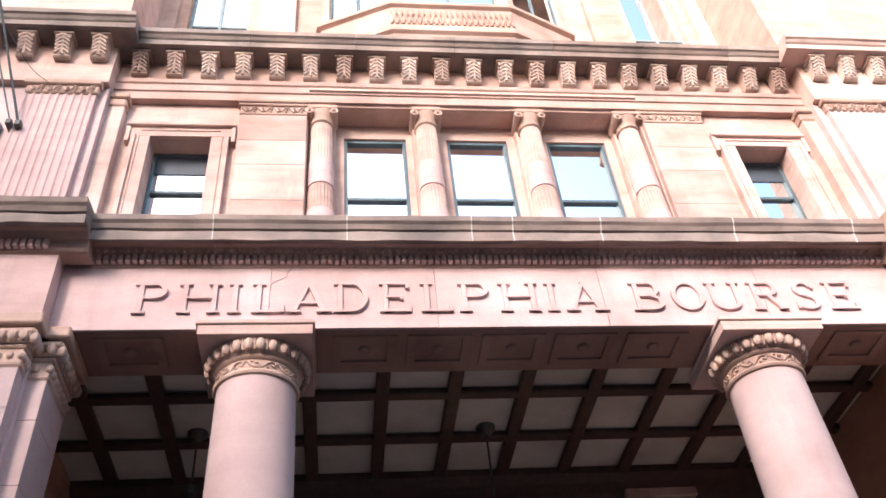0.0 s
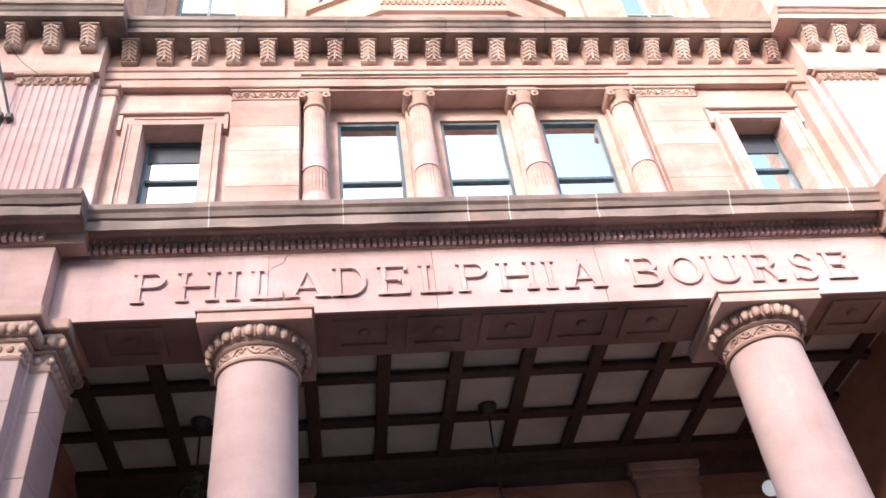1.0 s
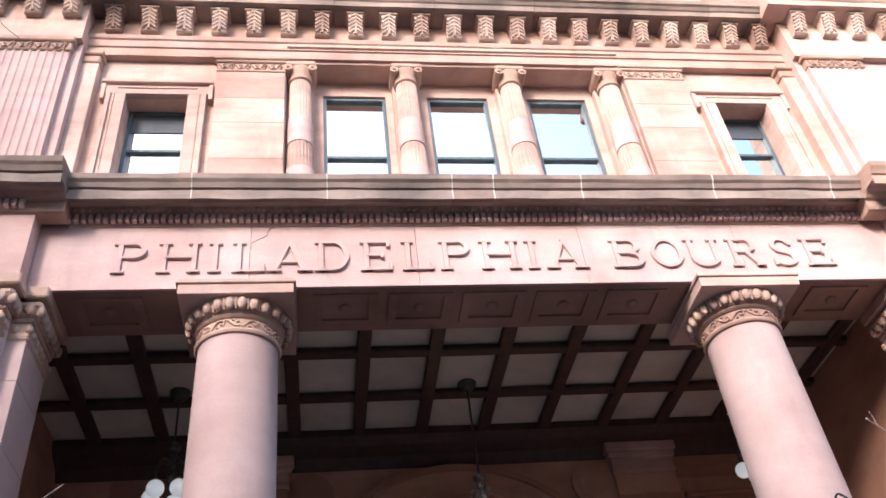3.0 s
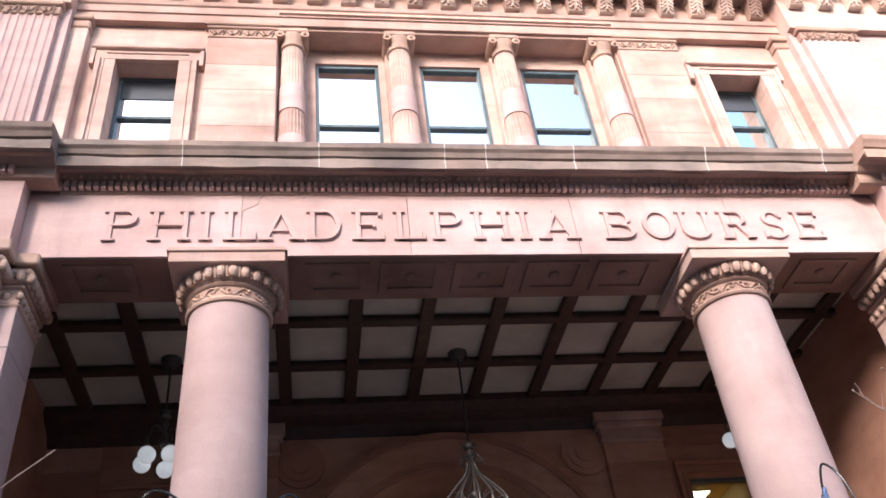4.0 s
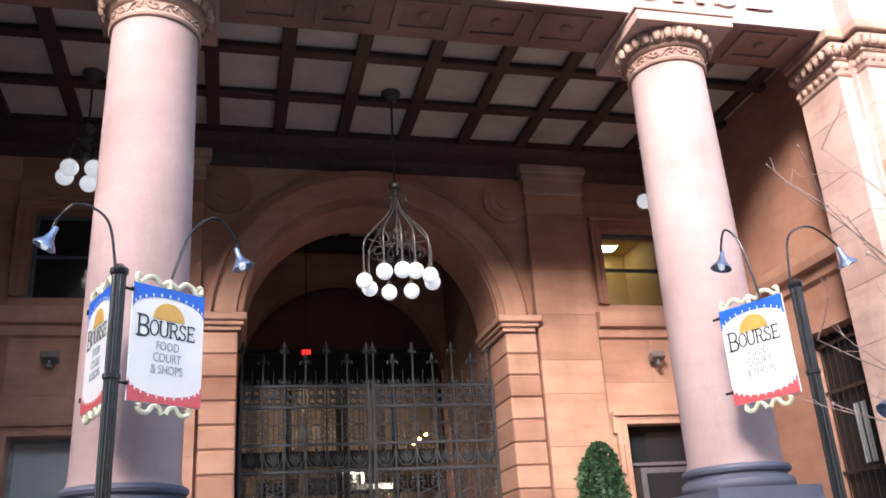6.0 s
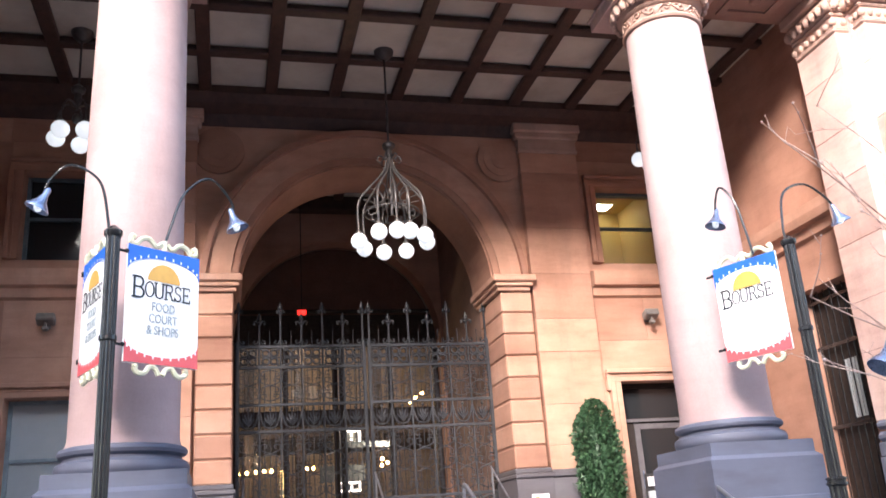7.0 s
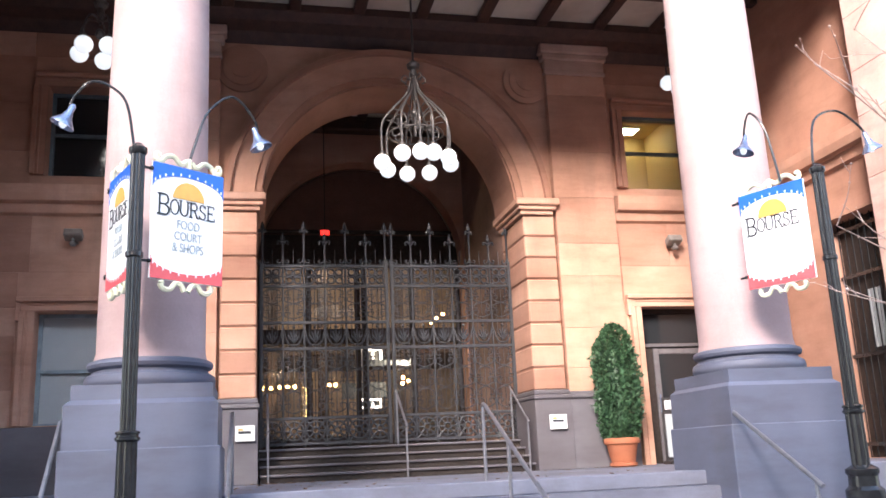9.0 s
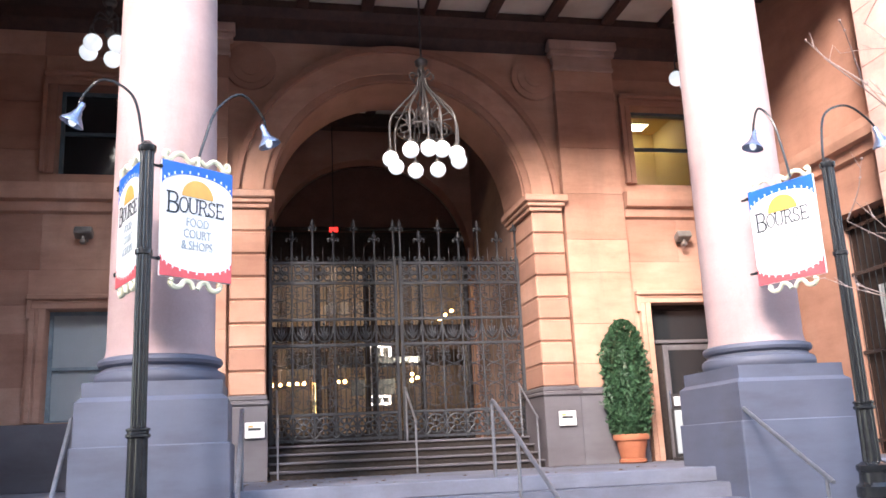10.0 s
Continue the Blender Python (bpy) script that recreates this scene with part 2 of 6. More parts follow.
# ---- windows ----
def sash_window(name, x0, x1, y, z0, z1, glass, frame=FRAME, rail=0.42, fw=0.06, mullion=False, label="two-sash timber window in a stone opening", pane_label=""):
    w = tagged(thing(name, ((x0 + x1) / 2, y, z0), label, "window"), kind="structure")
    bm = bmesh.new()
    for a, b in ((x0, x0 + fw), (x1 - fw, x1)):
        box(bm, a, b, y - 0.04, y + 0.10, z0, z1, 0.006)
    box(bm, x0 + fw, x1 - fw, y - 0.04, y + 0.10, z1 - fw, z1, 0.006)
    part("window_frame", bm, frame, w)
    zr = z0 + (z1 - z0) * rail
    part("meeting_rail", slab(x0 + fw, x1 - fw, y - 0.015, y + 0.06, zr - 0.03, zr + 0.03, 0.005), frame, w)
    part("window_sill", slab(x0, x1, y - 0.06, y + 0.10, z0 - 0.05, z0 + 0.04, 0.008), frame, w)
    if mullion:
        part("mullion", slab((x0 + x1) / 2 - 0.035, (x0 + x1) / 2 + 0.035, y - 0.02, y + 0.05, z0 + 0.04, z1 - fw, 0.004), frame, w)
    part("pane", slab(x0 + fw, x1 - fw, y + 0.02, y + 0.03, zr + 0.03, z1 - fw), glass, w, pane_label)
    part("pane", slab(x0 + fw, x1 - fw, y + 0.045, y + 0.055, z0 + 0.04, zr - 0.03), glass, w, pane_label)
    return w


# ---- porch: floor, steps, walls, ceiling ----
structure("floor", slab(-4.6, 9.1, 10.1, 18.6, 0.9, FLOOR, 0.012), STEP, "pale worn granite porch floor", "floor")
steps = thing("stairs", (MID, 8.9, 0.14), "bluish grey granite stair up to the porch", "stairs")
tagged(steps, kind="structure")
for k in range(7):
    top = FLOOR - 0.166 * (k + 1)
    part("step", slab(-0.29, 5.57, 10.1 - 0.34 * (k + 1), 10.105 - 0.34 * k, 0.0, top, 0.014, 2), STEP, steps)
part("landing_edge", slab(-0.29, 5.57, 10.08, 10.16, FLOOR - 0.166, FLOOR + 0.006, 0.012), STEP, steps)

wall = bmesh.new()
R_IN, R_OUT, SPRING = 2.34, 2.95, 6.05
AC = 2.48                       # middle of the arch and its gate
BAY = 5.22
SIDE = [(MID + s * BAY - 0.72, MID + s * BAY + 0.72, 6.46, 8.05) for s in (-1, 1)]
LOW_L = (MID - BAY - 0.72, MID - BAY + 0.72, 2.35, 4.16)
LOW_R = (MID + BAY - 0.70, MID + BAY + 0.70, FLOOR, 4.15)
for x0, x1, holes in ((-4.6, AC - 2.42, [SIDE[0], LOW_L]), (AC + 2.42, 9.1, [SIDE[1], LOW_R])):
    pierced(wall, x0, x1, FLOOR, 9.6, YB, YB + 0.6, holes)
outline = [(AC - 2.42, SPRING)] + arc(AC, SPRING, R_IN, 180, 0, 48) + [(AC + 2.42, SPRING), (AC + 2.42, 9.6), (AC - 2.42, 9.6)]
sweep_y(wall, outline, YB, YB + 0.6)
back = structure("wall_porch_back", wall, SAND_WARM, "warm orange-brown sandstone porch wall with a great arch")

for s, nm in ((-1, "wall_porch_west"), (1, "wall_porch_east")):
    x = -4.6 if s < 0 else 9.1
    bm = bmesh.new()
    if s < 0:
        box(bm, x - 0.5, x, 10.4, YB + 0.6, 0, 9.6)
    else:
        box(bm, x, x + 0.5, 10.4, 11.0, 0, 9.6), box(bm, x, x + 0.5, 12.25, YB + 0.6, 0, 9.6)
        box(bm, x, x + 0.5, 11.0, 12.25, 5.02, 9.6), box(bm, x, x + 0.5, 11.0, 12.25, 0, FLOOR)
    structure(nm, bm, SAND_WARM, "smooth orange-brown sandstone side wall of the porch")

ceil_bm = slab(-4.6, 9.1, 10.4, YB + 0.3, 9.60, 9.9)
structure("ceiling", ceil_bm, PLASTER, "cream plaster porch ceiling in square coffers", "ceiling")
grid = thing("ceiling_beams", (MID, 12.7, 9.6), "dark brown crossing beams of the coffered ceiling", "beam")
tagged(grid, kind="structure")


def beam_bm(x0, x1, y0, y1):
    return slab(x0, x1, y0, y1, 9.47, 9.597, 0.02)


for k in range(-6, 6):
    xb = 2.46 + 1.155 * (k + 0.5)
    if -4.5 < xb < 9.0:
        part("beam", beam_bm(xb - 0.11, xb + 0.11, 10.62, 14.85), BEAM, grid)
for yb in (11.84, 13.19):
    part("cross_beam", slab(-4.6, 9.1, yb - 0.105, yb + 0.105, 9.475, 9.59, 0.02), BEAM, grid)
part("wall_beam", sweep_x(bmesh.new(), [(14.42, 9.59), (14.42, 9.45), (14.60, 9.34), (14.85, 9.24), (14.995, 9.05), (14.995, 9.59)], -4.6, 9.1), BEAM, grid)

# piers of the arch in rusticated courses, imposts, archivolt
arch = thing("arch_surround", (MID, YB, FLOOR), "moulded sandstone arch with rusticated piers", "arch")
tagged(arch, kind="structure")
for r0, r1, y0 in ((R_IN - 0.02, 2.44, 14.93), (2.44, 2.66, 14.88), (2.66, 2.85, 14.90), (2.85, R_OUT, 14.80)):
    part("arch_ring", sweep_y(bmesh.new(), arc(AC, SPRING, r1, 180, 0, 48) + arc(AC, SPRING, r0, 0, 180, 48), y0, YB + 0.02), SAND_WARM, arch, smooth=True)
bm = bmesh.new()
sweep_y(bm, arc(AC, SPRING, R_IN + 0.002, 180, 0, 48) + arc(AC, SPRING, R_IN - 0.05, 0, 180, 48), 15.0, 16.3)
part("intrados", bm, SAND_WARM, arch)
for s in (-1, 1):
    a, b = (-0.52, 0.09) if s < 0 else (4.86, 5.47)
    z = 2.66
    n = 8
    for k in range(n):
        h = (5.86 - 2.66) / n
        part("block", slab(a + 0.01, b, 14.86, 16.30, z + 0.012, z + h - 0.012, 0.022), SAND_WARM, arch)
        z += h
    part("pier_core", slab(a + 0.03, b - 0.02, 14.90, 16.28, FLOOR, 5.9), SAND_WARM, arch)
    e0, e1 = (a - 0.02, b + 0.10) if s < 0 else (a - 0.10, b + 0.02)
    bm = bmesh.new()
    box(bm, e0 + 0.05, e1 - 0.05, 14.80, 16.3, 5.86, 5.94, 0.01)
    box(bm, e0, e1, 14.74, 16.32, 5.94, 6.02, 0.015)
    box(bm, e0 - 0.05, e1 + 0.05, 14.68, 16.34, 6.02, 6.15, 0.02)
    part("impost", bm, SAND_WARM, arch)
    bm = bmesh.new()
    box(bm, a - 0.04, b + 0.03, 14.74, 16.3, FLOOR, 2.50, 0.01)
    box(bm, a - 0.06, b + 0.06, 14.70, 16.32, 2.50, 2.58, 0.02)
    box(bm, a - 0.03, b + 0.03, 14.78, 16.3, 2.58, 2.67, 0.02)
    part("plinth", bm, GREY_DARK, arch, "dark grey granite plinth")
    # spandrel roundel
    bm = bmesh.new()
    cx, cz = AC + s * 2.66, 8.55
    for r, y0, y1 in ((0.45, 14.93, 15.0), (0.34, 14.90, 14.95), (0.20, 14.87, 14.93)):
        sweep_y(bm, arc(cx, cz, r, 0, 350, 35), y0, y1)
    part("roundel", bm, SAND_WARM, arch, smooth=True)

# pilasters on the porch wall, in courses
for s in (-1, 1):
    a, b = (-1.64, -0.53) if s < 0 else (5.48, 6.72)
    pil = tagged(thing("porch_pilaster", ((a + b) / 2, YB, FLOOR), "flat sandstone pilaster in pale and dark courses", "pilaster", "porch pilasters"), kind="structure")
    z, k = 2.62, 0
    for h in (0.42, 0.72, 0.95, 0.62, 0.88, 0.90, 1.15, 0.42):
        part("block", slab(a + 0.03, b - 0.03, 14.84, 15.0, z + 0.002, z + h - 0.002, 0.004), SAND_WARM, pil)
        z += h
    bm = bmesh.new()
    box(bm, a, b, 14.80, 15, 8.68, 8.76, 0.01), box(bm, a + 0.02, b - 0.02, 14.82, 15, 8.76, 8.98), box(bm, a - 0.04, b + 0.04, 14.76, 15, 8.98, 9.10, 0.02), box(bm, a - 0.08, b + 0.08, 14.72, 15, 9.10, 9.28, 0.02)
    part("capital", bm, SAND_CARVED, pil)
    bm = bmesh.new()
    box(bm, a, b, 14.77, 15, FLOOR, 2.50, 0.01), box(bm, a - 0.02, b + 0.02, 14.72, 15, 2.50, 2.58, 0.02), box(bm, a + 0.02, b - 0.02, 14.80, 15, 2.58, 2.63, 0.01)
    part("plinth", bm, GREY_DARK, pil, "dark grey granite plinth")

# plinth and string course beside the windows, on the porch wall
trim = tagged(thing("wall_trim", (MID, YB, FLOOR), "stone plinth and sill course round the porch", "trim"), kind="structure")
for x0, x1, low in ((-4.6, MID - 4.17, True), (MID + 4.17, LOW_R[0] - 0.30, False), (LOW_R[1] + 0.3, 9.1, False)):
    part("plinth", slab(x0, x1, 14.85, 15.0, FLOOR, 2.33, 0.01), GREY_DARK, trim, "dark grey granite plinth")
STRING = [(15.0, 5.76), (14.93, 5.80), (14.90, 5.95), (14.80, 5.98), (14.76, 6.10), (14.74, 6.24), (15.0, 6.30)]
for x0, x1 in ((-4.6, MID - 4.18), (MID + 4.18, 9.1)):
    part("string_course", sweep_x(bmesh.new(), STRING, x0, x1), SAND_WARM, trim)
for x, s in ((9.1, -1), (-4.6, 1)):
    prof = [(x + s * (15.0 - y), z) for y, z in STRING]
    part("string_course", sweep_y(bmesh.new(), prof, 10.65, 14.74), SAND_WARM, trim)


def stone_frame(bm, x0, x1, z0, z1, y, w=0.24, ear=0.07, d=0.07):
    """An eared stone surround of two fasciae round an opening."""
    for a, b, s in ((x0 - w, x0 - 0.003, 1), (x1 + 0.003, x1 + w, -1)):
        box(bm, a, b, y - d, y, z0, z1, 0.006)
        o = a if s > 0 else b
        lo, hi = sorted((o - s * 0.006, o + s * 0.07))
        box(bm, lo, hi, y - d - 0.045, y, z0 + 0.004, z1 - 0.004, 0.006)
        lo, hi = sorted((o + s * 0.10, o + s * 0.125))
        box(bm, lo, hi, y - d - 0.02, y, z0 + 0.004, z1 - 0.004, 0.004)
    e0, e1 = x0 - w - ear, x1 + w + ear
    box(bm, e0, e1, y - d, y, z1 + 0.002, z1 + w, 0.006)
    box(bm, e0 - 0.008, e1 + 0.008, y - d - 0.07, y, z1 + w - 0.075, z1 + w + 0.008, 0.014)
    box(bm, x0 - w * 0.5, x1 + w * 0.5, y - d - 0.02, y, z1 + w * 0.42, z1 + w * 0.42 + 0.025, 0.004)
    if ear:
        for o in (e0 - 0.005, e1 - 0.065):
            box(bm, o, o + 0.07, y - d - 0.035, y, z1 - 0.16, z1 + w - 0.077, 0.006)
    return bm


def ashlar(parent, x0, x1, z0, z1, y, holes, mat, seed):
    """Courses of sawn blocks, a few millimetres proud of the wall, leaving the openings free."""
    rnd = random.Random(seed)
    z = z0
    while z < z1 - 0.15:
        h = min(rnd.choice((0.46, 0.58, 0.72, 0.86)), z1 - z)
        if z1 - z - h < 0.25:
            h = z1 - z
        spans = [(x0, x1)]
        for h0, h1, g0, g1 in holes:
            if g0 < z + h and g1 > z:
                spans = [q for s, e in spans for q in ((s, min(e, h0)), (max(s, h1), e)) if q[1] - q[0] > 0.04]
        for s, e in spans:
            x = s
            while x < e - 0.02:
                ln = rnd.uniform(0.8, 1.5)
                q = e if e - x - ln < 0.5 else x + ln
                part("block", slab(x + 0.003, q - 0.003, y - 0.008, y + 0.01, z + 0.003, z + h - 0.003, 0.003), mat, parent)
                x = q
        z += h


for h, ear in ((SIDE[0], 0.0), (SIDE[1], 0.0), (LOW_L, 0.06), (LOW_R, 0.06)):
    part("window_surround", stone_frame(bmesh.new(), h[0], h[1], h[2], h[3], YB, 0.22, ear), SAND_WARM, trim)
sash_window("window_1", *SIDE[0][:2], 15.3, *SIDE[0][2:], GLASS_DARK, rail=0.52, label="dark sash window high in the porch wall")
sash_window("window_2", *SIDE[1][:2], 15.3, *SIDE[1][2:], GLASS_DARK, rail=0.52, label="lit sash window high in the porch wall")
sash_window("window_3", *LOW_L[:2], 15.3, *LOW_L[2:], BLIND, FRAME_PALE, rail=0.48, label="low sash window with drawn white blinds")

HOLES = [(h[0] - g, h[1] + g, h[2] - 0.01, h[3] + k) for h, g, k in ((SIDE[0], 0.22, 0.22), (SIDE[1], 0.22, 0.22), (LOW_L, 0.29, 0.22), (LOW_R, 0.29, 0.22))]
for x0, x1, sd in ((-4.6, MID - 4.14, 3), (MID + 4.14, 9.1, 8)):
    ashlar(back, x0, x1, 2.33, 5.76, YB, HOLES, SAND_WARM, sd)
    ashlar(back, x0, x1, 6.30, 9.05, YB, HOLES, SAND_WARM, sd + 1)

# ---- portico front: architrave and frieze ----
fr = bmesh.new()
box(fr, -3.8, 8.91, YF + 0.03, 10.62, 9.11, 10.9)
frieze = structure("frieze", fr, SAND_PINK, "pink sandstone frieze over the portico with raised letters", "frieze")
# dark sheet that carries the shade of the beam's underside
part("soffit", slab(-3.79, 8.90, YF + 0.045, 10.615, 9.104, 9.109), SOFFIT, frieze, "underside of the beam, shade put into its colour")
joints = (-3.8, -0.93, 1.42, 3.88, 6.35, 8.91)
for a, b in zip(joints, joints[1:]):
    part("block", slab(a + 0.003, b - 0.003, YF, YF + 0.04, 9.11, 10.22, 0.004), SAND_PINK, frieze)
for k in range(11):
    xc = 2.51 + 1.06 * (k - 5)
    if -3.3 < xc < 8.6 and abs(xc + 1.065) > 0.8 and abs(xc - 6.175) > 0.8:
        bm = bmesh.new()
        pierced(bm, xc - 0.45, xc + 0.45, 9.72, 10.45, 0, 0.03, [(xc - 0.33, xc + 0.33, 9.78, 10.32)])
        for v in bm.verts:
            v.co = Vector((v.co.x, v.co.z, 9.103 - v.co.y))
        ball(bm, (xc, 10.05, 9.09), 0.09, 10, 0.5)
        bmesh.ops.recalc_face_normals(bm, faces=bm.faces)
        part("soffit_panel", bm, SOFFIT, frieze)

BED = [(9.60, 10.20), (9.55, 10.22), (9.53, 10.27), (9.53, 10.38), (9.47, 10.40), (9.40, 10.47), (9.34, 10.485), (9.80, 10.485), (9.80, 10.20)]
CORONA = [(9.80, 10.488), (9.19, 10.488), (9.19, 10.39), (9.17, 10.39), (9.165, 10.55), (9.20, 10.575), (9.80, 10.575)]
CORNICE = [(9.80, 10.578), (9.17, 10.578), (9.14, 10.585), (9.11, 10.66), (9.07, 10.70), (9.06, 10.79), (9.16, 10.82), (9.80, 10.92)]


def cornice_run(bm, prof, x0, x1, dy, rough=0.012, step=0.35):
    """A moulding drawn along x with a slightly weathered, chipped edge."""
    n = max(1, int((x1 - x0) / step))
    rows = []
    for i in range(n + 1):
        x = x0 + (x1 - x0) * i / n
        rows.append([bm.verts.new((x, y + dy + rough * noise.noise((x * 2.3, y * 9, z * 9)) - rough, z + rough * 1.3 * noise.noise((x * 1.7 + 9, y * 7, z * 7)))) for y, z in prof])
    m = len(prof)
    for a, b in zip(rows, rows[1:]):
        for j in range(m):
            bm.faces.new((a[j], b[j], b[(j + 1) % m], a[(j + 1) % m]))
    bm.faces.new(rows[0][::-1]), bm.faces.new(rows[-1])
    bmesh.ops.recalc_face_normals(bm, faces=bm.faces)
    return bm


corn = tagged(thing("cornice", (MID, 9.4, 10.2), "weathered sooty stone cornice with dentils over the frieze", "cornice"), kind="structure")
cuts = [-3.42, -1.75, 0.15, 1.98, 2.6, 3.95, 6.05, 8.0, 8.53]
for a, b in zip(cuts, cuts[1:]):
    part("cornice_stone", cornice_run(bmesh.new(), CORNICE, a + 0.004, b - 0.004, 0.0, 0.009, 0.10), SAND_SOOT, corn)
    part("corona_stone", cornice_run(bmesh.new(), CORONA, a + 0.004, b - 0.004, 0.0, 0.014, 0.08), SAND_SOOT, corn)
    part("bed_mould", cornice_run(bmesh.new(), BED, a, b, 0.0, 0.006), SAND_CARVED, corn)
MORTAR = painted("pale_mortar", (0.58, 0.55, 0.52), 0.8, wear=0.2, scale=20)
JOINT = [(9.183, 10.386), (9.163, 10.386), (9.155, 10.55), (9.13, 10.575), (9.10, 10.655), (9.06, 10.695), (9.05, 10.79), (9.16, 10.825), (9.3, 10.84), (9.3, 10.6)]
for x in cuts[1:-1]:
    part("mortar_joint", sweep_x(bmesh.new(), [(y - 0.012, z) for y, z in JOINT], x - 0.007, x + 0.007), MORTAR, corn, "pale mortar joint")
# right-hand run takes a paler stone: the sunlight there is put into colour
for a, b in ((-7.5, -3.42), (8.53, 13.5)):
    part("cornice_stone", cornice_run(bmesh.new(), CORNICE, a, b, -0.32, 0.016, 0.16), SAND_SOOT if a < 0 else SAND_CARVED, corn)
    part("corona_stone", cornice_run(bmesh.new(), CORONA, a, b, -0.32, 0.02, 0.12), SAND_SOOT if a < 0 else SAND_CARVED, corn)
    part("bed_mould", cornice_run(bmesh.new(), BED, a, b, -0.32, 0.006), SAND_CARVED, corn)
    part("end_block", slab(*((a, -3.8) if a < 0 else (8.91, b)), 9.27, 10.5, 9.11, 10.3), SAND_PINK, corn)
DENT = mesh_of("dentil", slab(-0.030, 0.030, -0.045, 0.035, -0.06, 0.06), SAND_PINK)
for k in range(-62, 63):
    d = new("dentil", DENT)
    d.parent = corn
    d.location = Vector((MID + 0.098 * k, 9.50, 10.315)) - spot(corn)
for a, b in ((-7.4, -3.86), (8.97, 13.4)):
    for k in range(int((b - a) / 0.098)):
        d = new("dentil", DENT)
        d.parent = corn
        d.location = Vector((a + 0.098 * k, 9.18, 10.315)) - spot(corn)

bm = bmesh.new()
for k in range(108):
    ball(bm, (-3.36 + 0.109 * k, 9.43, 10.432), 0.034, 6, 1.15)
part("egg_moulding", bm, SAND_CARVED, corn, "row of small carved eggs", True)
part("crack", tube(bmesh.new(), smooth_path([(-0.62, 9.568, 10.22), (-0.70, 9.568, 10.13), (-0.72, 9.568, 10.04), (-0.90, 9.568, 9.93), (-0.93, 9.568, 9.80)], 3), 0.006, 5), SAND_SOOT, frieze, "dark crack in the stone")


def relief(bm, x0, x1, y, z, n, h=0.075):
    """A running band of carved scrolls and buds along x."""
    w = (x1 - x0) / n
    for i in range(n):
        xc = x0 + w * (i + 0.5)
        s = 1 if i % 2 else -1
        pts = [(xc - w * 0.5, y, z - s * h * 0.7), (xc - w * 0.2, y - 0.012, z + s * h * 0.2), (xc, y - 0.016, z + s * h * 0.85), (xc + w * 0.3, y - 0.016, z + s * h * 0.6), (xc + w * 0.28, y - 0.014, z - s * h * 0.1), (xc + w * 0.05, y - 0.012, z)]
        tube(bm, pts, 0.019, 6)
        bmesh.ops.create_uvsphere(bm, u_segments=8, v_segments=6, radius=0.028, matrix=Matrix.Translation((xc + w * 0.1, y, z - s * h * 0.6)))


# ---- first floor over the portico ----
up = bmesh.new()
CENTRE = (MID - 3.06, MID + 3.06, 10.6, 14.38)
UPW = [(MID + s * 5.176 - 0.5, MID + s * 5.176 + 0.5, 10.9, 13.45) for s in (-1, 1)]
pierced(up, -3.9, 9.0, 10.6, 14.42, 9.92, 10.5, [CENTRE, *UPW])
upper = structure("wall_upper", up, SAND, "sandstone wall of the floor above the portico")
inner = bmesh.new()
pierced(inner, MID - 3.06, MID + 3.06, 10.6, 14.38, 10.28, 10.55, [(MID + 1.867 * k - 0.56, MID + 1.867 * k + 0.56, 11.0, 14.02) for k in (-1, 0, 1)])
structure("wall_loggia", inner, SAND, "recessed sandstone wall behind the small columns")
for i, k in enumerate((-1, 0, 1)):
    sash_window("window_%d" % (4 + i), MID + 1.867 * k - 0.56, MID + 1.867 * k + 0.56, 10.36, 11.0, 14.0, GLASS_SKY, FRAME, rail=0.50, label="tall sash window reflecting the bright sky")
for i, h in enumerate(UPW):
    sash_window("window_%d" % (7 + i), h[0], h[1], 10.26, 10.9, 13.45, GLASS_SKY, FRAME, rail=0.635, label="narrow sash window with a dark reflection painted across its top")
    # painted reflection: a dark strip over the top of the glass
    part("reflection_patch", slab(h[0] + 0.06, h[1] - 0.06, 10.262, 10.275, 12.97, 13.39), LINTEL_REFLECTION, bpy.data.objects["window_%d" % (7 + i)], "dark grey-blue patch painted as the lintel's reflection")
    part("window_surround", stone_frame(bmesh.new(), h[0], h[1], 10.9, 13.45, 9.92, 0.30, 0.10, 0.10), SAND, upper)
    bm = bmesh.new()
    box(bm, h[0] - 0.42, h[1] + 0.42, 9.80, 9.93, 10.85, 10.98, 0.02)
    part("window_sill", bm, SAND, upper)

for s in (-1, 1):
    a, b = sorted((MID + s * 3.08, MID + s * 4.24))
    pil = tagged(thing("upper_pilaster", ((a + b) / 2, 9.9, 10.6), "broad flat sandstone pilaster with a carved cap", "pilaster", "upper pilasters"), kind="structure")
    z = 10.6
    for h in (0.75, 0.55, 0.85, 0.62, 0.69):
        part("block", slab(a, b, 9.81, 9.93, z + 0.002, z + h - 0.002, 0.004), SAND, pil)
        z += h
    bm = bmesh.new()
    box(bm, a - 0.01, b + 0.01, 9.79, 9.93, 14.06, 14.09, 0.01), box(bm, a, b, 9.80, 9.93, 14.09, 14.28), box(bm, a - 0.03, b + 0.03, 9.76, 9.93, 14.28, 14.34, 0.015), box(bm, a - 0.06, b + 0.06, 9.73, 9.93, 14.34, 14.42, 0.015)
    relief(bm, a + 0.03, b - 0.03, 9.80, 14.185, 8)
    part("capital", bm, SAND_CARVED, pil, smooth=True)

